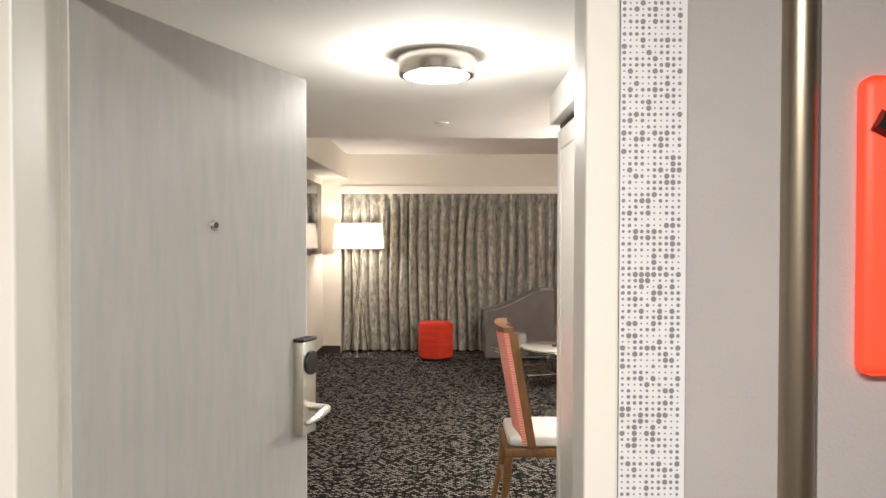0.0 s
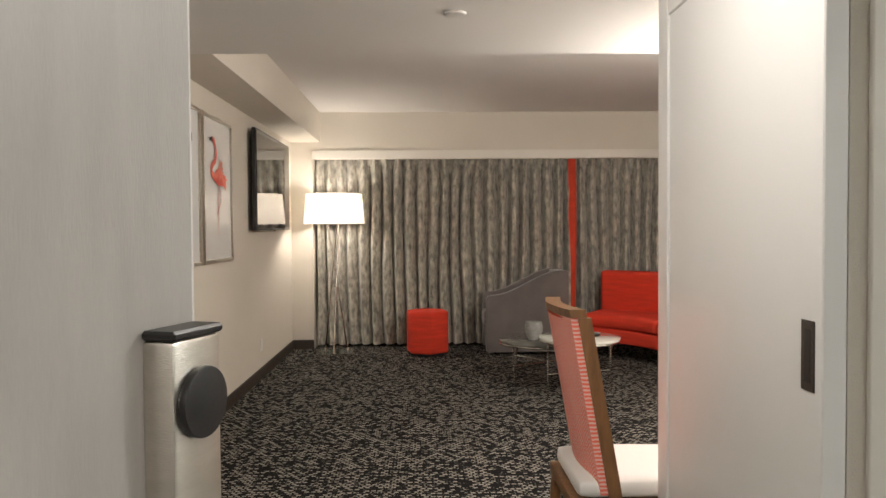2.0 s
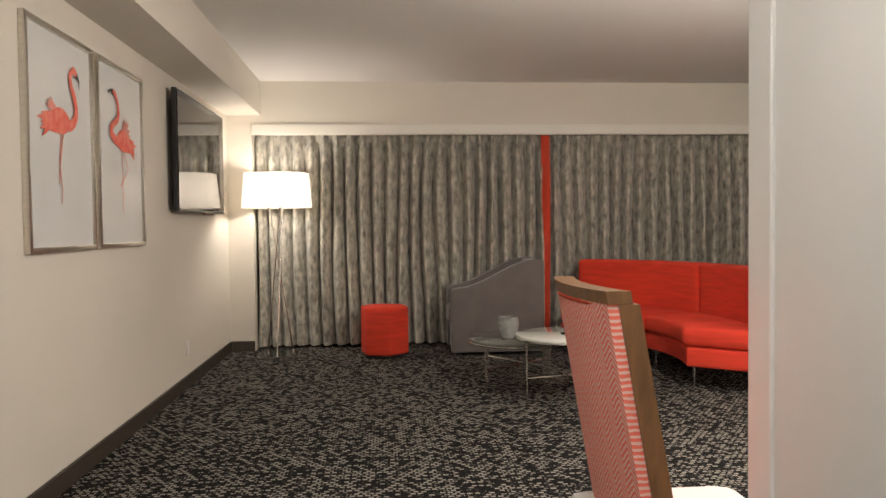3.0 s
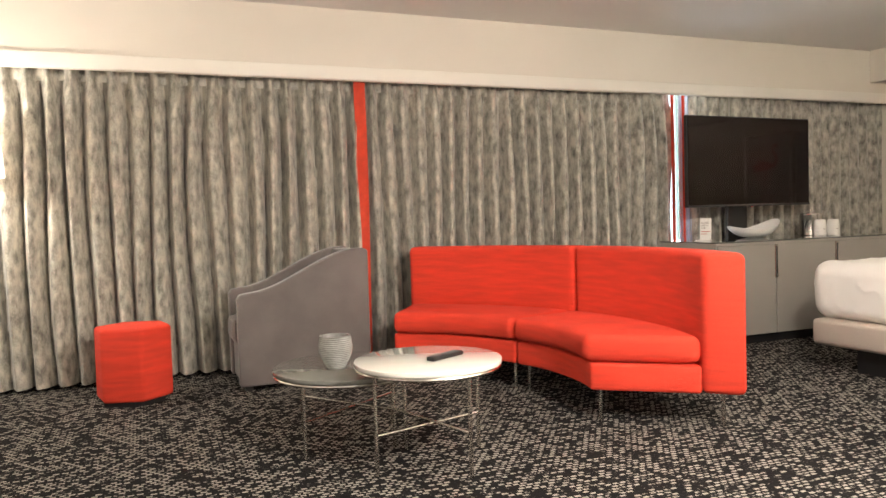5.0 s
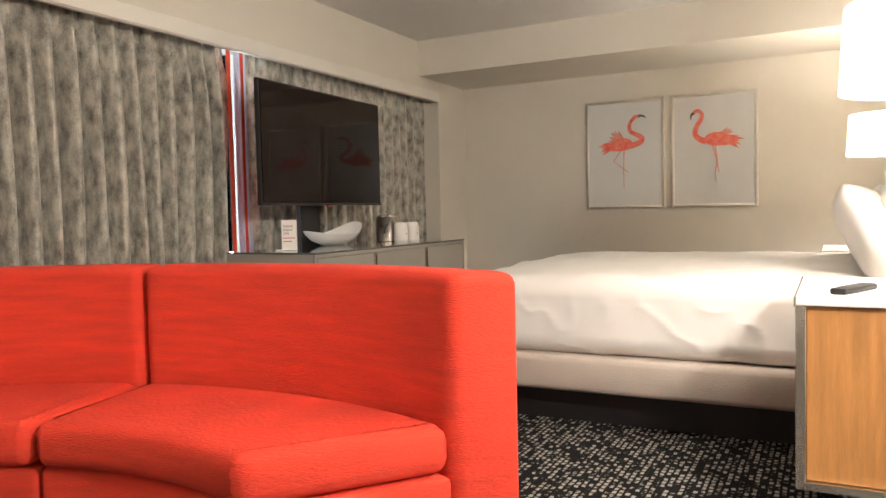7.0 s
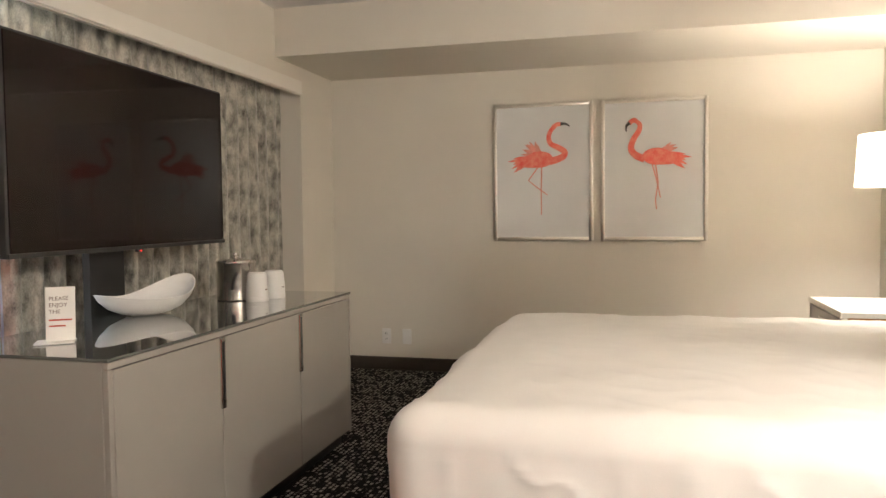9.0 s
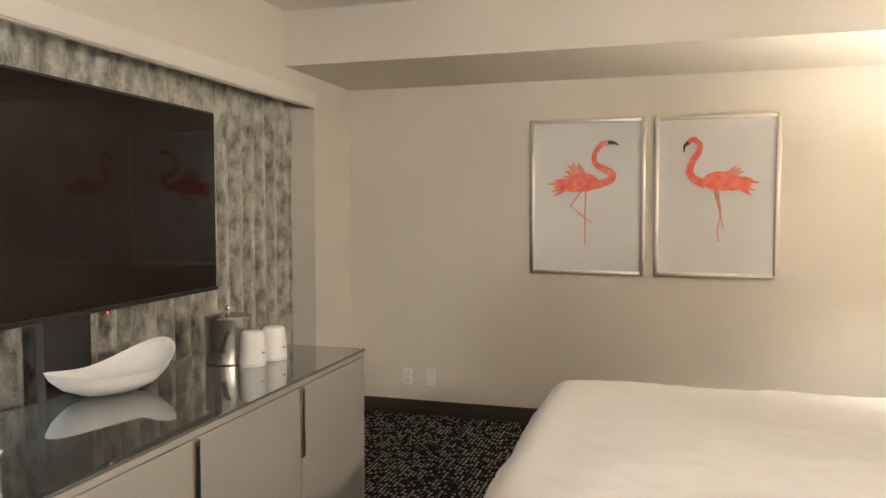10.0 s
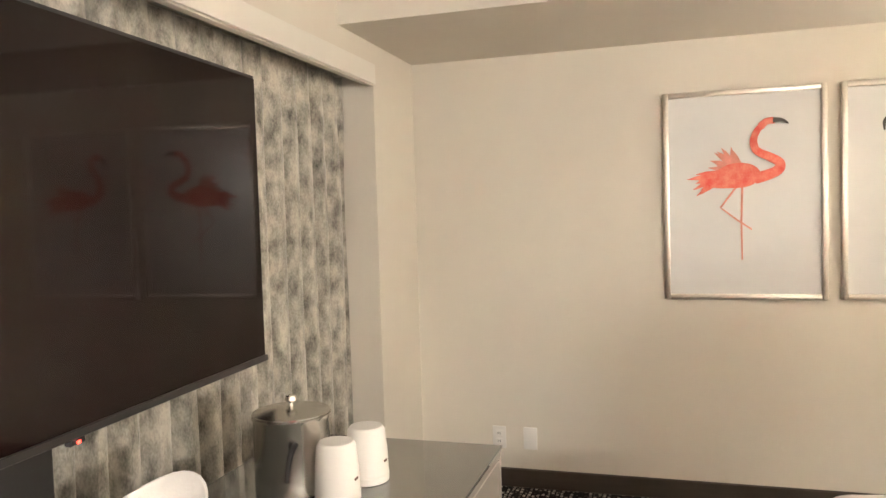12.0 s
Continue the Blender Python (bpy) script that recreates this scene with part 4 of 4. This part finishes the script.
def table_lamp(x, y, z):
    t = thing("table_lamp", (x, y, z), "lit bedside lamp with white drum shade", "table lamp")
    part("base", cyl((x, y, z), 0.09, 0.085, 0.02, 32, bevel=0.004), CHROME, t, smooth=True)
    part("stem", lathe((x, y, z + 0.02), [(0.03, 0), (0.05, 0.1), (0.065, 0.2), (0.05, 0.32), (0.022, 0.42), (0.03, 0.5), (0.012, 0.53), (0.01, 0.66)], 28), CERAMIC, t, "white turned lamp body", smooth=True)
    bm = lathe((x, y, z + 0.64), [(0.265, 0), (0.25, 0.28), (0.245, 0.28), (0.26, 0)], 48)
    for f in [f for f in bm.faces if len(f.verts) > 4]:
        bm.faces.remove(f)
    part("shade", bm, SHADE, t, "glowing white fabric drum shade", smooth=True)


table_lamp(7.3, 9.13, 0.72)
table_lamp(4.2, 9.2, 0.755)


def wall_plate(y, z, kind):
    t = thing("wall_outlet", (XR, y, z), "white plastic wall outlet plate", "outlet", "wall plates")
    part("plate", box(XR - 0.008, XR, y - 0.037, y + 0.037, z - 0.06, z + 0.06, 0.003), CERAMIC, t, smooth=True)
    if kind:
        for dz in (-0.022, 0.022):
            s = part("socket", box(XR - 0.011, XR - 0.008, y - 0.017, y + 0.017, z + dz - 0.016, z + dz + 0.016, 0.002), CERAMIC, t)
            for dy in (-0.006, 0.006):
                part("slot", box(XR - 0.0118, XR - 0.011, y + dy - 0.0015, y + dy + 0.0015, z + dz - 0.006, z + dz + 0.006), BLACK, s)


wall_plate(12.47, 0.27, True)
wall_plate(12.30, 0.27, False)
t = thing("wall_outlet", (XL, 11.3, 0.3), "small white wall outlet near the floor", "outlet", "wall plates")
part("plate", box(XL, XL + 0.008, 11.27, 11.34, 0.25, 0.36, 0.003), CERAMIC, t)

# ---- hall ----
t = thing("ceiling_light", (0.63, 6.1, 2.28), "round flush ceiling light with metal rim, lit", "ceiling light")
part("rim", lathe((0.63, 6.1, 2.2), [(0.15, 0.0), (0.155, 0.01), (0.155, 0.08), (0.14, 0.08), (0.14, 0.0)], 48), CHROME, t, smooth=True)
part("diffuser", cyl((0.63, 6.1, 2.195), 0.13, 0.14, 0.02, 48, bevel=0.005), GLOW, t, "glowing opal diffuser", smooth=True)
# assumed fitting, always out of view, added to go with the lounge fill
t = thing("ceiling_light", (2.35, 8.42, 2.28), "unseen flush ceiling light added to fill the lounge, lit", "ceiling light")
part("rim", lathe((2.35, 8.42, 2.2), [(0.15, 0.0), (0.155, 0.01), (0.155, 0.08), (0.14, 0.08), (0.14, 0.0)], 48), CHROME, t, smooth=True)
part("diffuser", cyl((2.35, 8.42, 2.21), 0.13, 0.14, 0.02, 48, bevel=0.005), GLOW, t, "glowing opal diffuser", smooth=True)
t = thing("sprinkler_cover", (0.63, 7.86, 2.28), "small round white ceiling sprinkler cover", "sprinkler")
part("disc", cyl((0.63, 7.86, 2.27), 0.045, 0.05, 0.01, 32, bevel=0.002), CERAMIC, t, smooth=True)


def sliding_door():
    x0, x1, ya, yb = 1.245, 1.295, 5.99, 6.99
    t = thing("door_sliding", (1.22, 6.4, 0), "white panelled sliding barn door, slid open", "door")
    part("panel", box(x0 + 0.008, x1 - 0.004, ya + 0.09, yb - 0.09, 0.1, 2.0), PANELW, t)
    for a, b, c, d in ((ya, ya + 0.09, 0.02, 2.1), (yb - 0.09, yb, 0.02, 2.1), (ya + 0.09, yb - 0.09, 0.02, 0.12), (ya + 0.09, yb - 0.09, 2.0, 2.1)):
        part("rail", box(x0, x1 - 0.002, a, b, c, d, 0.003, 1), PANELW, t)
    pull = part("flush_pull", box(x0 - 0.003, x0, 6.015, 6.065, 1.02, 1.16, 0.001, 1), mat("dark_bronze", (0.10, 0.09, 0.08), 0.35, 0.8), t, "dark bronze recessed pull")
    # flat black plate; the hollow's shade is in its colour, nothing is cut
    part("recess", box(x0 - 0.0035, x0 - 0.003, 6.028, 6.052, 1.037, 1.143), BLACK, pull)


sliding_door()
t = thing("door_track_cover", (1.2, 6.4, 2.13), "white boxed cover over the sliding door track", "track cover")
part("cover", box(1.20, 1.299, 5.0, 6.955, 2.13, 2.279, 0.004, 1), PANELW, t)
part("track", box(1.25, 1.29, 5.0, 6.94, 2.112, 2.13), BLACK, t, "dark metal track")


def entrance_door():
    """Hinged at its own origin, leaf along +x, corridor face at -y; opened inwards."""
    t = thing("door_entrance", (0, 0, 0), "grey brushed laminate entrance door standing open", "door")
    w, th, h = 0.915, 0.045, 2.04
    part("leaf", box(0, w, 0, th, 0.01, h, 0.002, 1), DOORM, t)
    part("leaf_edge", box(w, w + 0.003, 0.001, th - 0.001, 0.01, h), CERAMIC, t, "white painted closing edge")
    pe = part("peephole", cyl(None, 0.014, 0.011, 0.008, 24, m=pose(0.45, -0.004, 1.585, 90)), CHROME, t, smooth=True)
    part("peephole_lens", cyl(None, 0.008, 0.008, 0.002, 16, m=pose(0.45, -0.0085, 1.585, 90)), BLACK, pe)
    lock = part("lock_plate", box(w - 0.083, w - 0.004, -0.036, 0, 0.96, 1.24, 0.005), SATIN, t, "brushed nickel lock plate", smooth=True)
    part("lock_cap", box(w - 0.085, w - 0.002, -0.039, 0, 1.2405, 1.25, 0.003, 1), BLACK, lock)
    part("card_reader", cyl(None, 0.036, 0.036, 0.01, 36, m=pose(w - 0.043, -0.041, 1.175, 90), bevel=0.002), BLACK, lock, "round black card reader", smooth=True)
    part("handle", tube([(w - 0.04, -0.03, 1.04), (w - 0.04, -0.082, 1.04), (w - 0.047, -0.094, 1.04), (w - 0.062, -0.098, 1.038), (w - 0.12, -0.094, 1.026), (w - 0.16, -0.086, 1.02)], [0.013, 0.013, 0.014, 0.014, 0.012, 0.006], 12), CHROME, t, "polished lever handle", smooth=True)
    for z in (0.25, 1.0, 1.8):
        part("hinge", rod((0, 0.05, z), (0, 0.05, z + 0.1), 0.008), CHROME, t)
    t.matrix_world = pose(-0.05, 4.53, 0, 0, 0, 71.5)


entrance_door()

# corridor pieces
DX0, DX1 = 0.976, 1.09
t = thing("dotted_panel", (1.1, EY0, 0), "white wall panel printed with grey dots", "wall panel")
part("sheet", box(DX0, DX1, EY0 - 0.012, EY0, 0.0, 2.5), DOTW, t)
rnd = random.Random(4)
bm = bmesh.new()
for i in range(10):
    for j in range(234):
        r = rnd.choice((0.0018, 0.0018, 0.0026, 0.0034, 0.0034, 0.0048))
        flat_disc((DX0 + 0.006 + 0.0106 * i, EY0 - 0.0125, 0.02 + 0.0106 * j), r, bm=bm, seg=10)
dots = part("dots", bm, DOTG, t, "rows of grey printed dots in mixed sizes")
tagged(dots, kind="stuff")
t = thing("corner_guard", (1.23, EY0, 0), "vertical bronze metal wall strip", "wall strip")
part("strip", tube([(1.285, EY0 - 0.008, 0), (1.285, EY0 - 0.008, 2.5)], [0.03, 0.03], 16), mat("bronze_metal", (0.34, 0.29, 0.22), 0.35, 1.0, bump=0), t, smooth=True)
structure("wall_panel_grey", box(1.316, 3.5, EY0 - 0.02, EY0 - 0.002, 0, 2.5), CORRW, "grey corridor wall panel", "wall")
t = thing("lit_sign", (1.6, EY0 - 0.03, 1.3), "glowing red acrylic room sign on the wall", "sign")
part("sign_body", box(1.375, 1.73, EY0 - 0.045, EY0 - 0.021, 1.325, 1.83, 0.02, 3), SIGNRED, t, smooth=True)
part("sign_stroke", tube([(1.395 + 0.03 * i, EY0 - 0.047, 1.755 - 0.07 * math.sin(i / 10 * 2.2)) for i in range(11)], [0.02] * 11, 8), BLACK, t, "dark curved stroke", smooth=True)

# ---- bathroom ----
t = thing("vanity", (2.4, 6.55, 0), "oak vanity with white marble top and open shelf", "vanity")
part("worktop", box(1.84, 3.1, 6.31, 6.8, 0.81, 0.85, 0.004), MARBLE, t, "white marble worktop", smooth=True)
part("side_panel", box(1.86, 2.06, 6.34, 6.8, 0.0, 0.81, 0.003, 1), OAK, t)
part("side_panel", box(3.04, 3.08, 6.34, 6.8, 0.0, 0.81, 0.003, 1), OAK, t)
part("top_rail", box(2.06, 3.04, 6.34, 6.37, 0.74, 0.81), OAK, t)
# black sheet puts the shade inside the open shelf into colour
part("back_panel", box(2.06, 3.04, 6.76, 6.79, 0.0, 0.81), BLACK, t)
part("shelf", box(2.06, 3.04, 6.35, 6.76, 0.36, 0.39), OAK, t)
for i, z in enumerate((0.39, 0.475, 0.56)):
    solo("folded_towel", soft_box(2.12, 2.52, 6.38, 6.7, z, z + 0.083, 0.04, 8, 0.006, 20), TOWEL, "folded white terry towel on the vanity shelf", "towel", "stacked towels", smooth=True)
t = thing("backlit_mirror", (2.5, 6.8, 1.27), "backlit frameless bathroom mirror", "mirror")
part("mirror_glass", box(1.98, 2.9, 6.765, 6.775, 1.28, 2.05), MIRRORG, t)
part("light_strip", box(1.96, 2.92, 6.78, 6.80, 1.26, 2.07), HALO, t, "glowing light border")
t = thing("tissue_box", (2.07, 6.72, 0.85), "cream tissue box cover on the vanity", "tissue box")
part("cover", box(1.95, 2.2, 6.58, 6.74, 0.852, 1.0, 0.006), mat("beige_stone_resin", (0.62, 0.55, 0.48), 0.4, scale=9), t, smooth=True)
part("slot", box(2.03, 2.12, 6.64, 6.68, 0.999, 1.002), BLACK, t)
t = thing("shower_screen", (2.6, 5.3, 0), "clear greenish glass shower screen", "shower screen")
part("pane", box(2.0, 3.4, 5.45, 5.46, 0.02, 2.05), GLASS, t)
part("bar", rod((2.0, 5.43, 2.02), (3.4, 5.43, 2.02), 0.012), CHROME, t, smooth=True)
t = thing("wall_shower", (2.6, 4.45, 1.98), "chrome wall shower head", "shower head")
part("arm", rod((2.6, 4.45, 1.98), (2.6, 4.64, 1.93), 0.011), CHROME, t, smooth=True)
part("head", cyl(None, 0.05, 0.02, 0.05, 24, m=pose(2.6, 4.67, 1.91, 150)), CHROME, t, smooth=True)
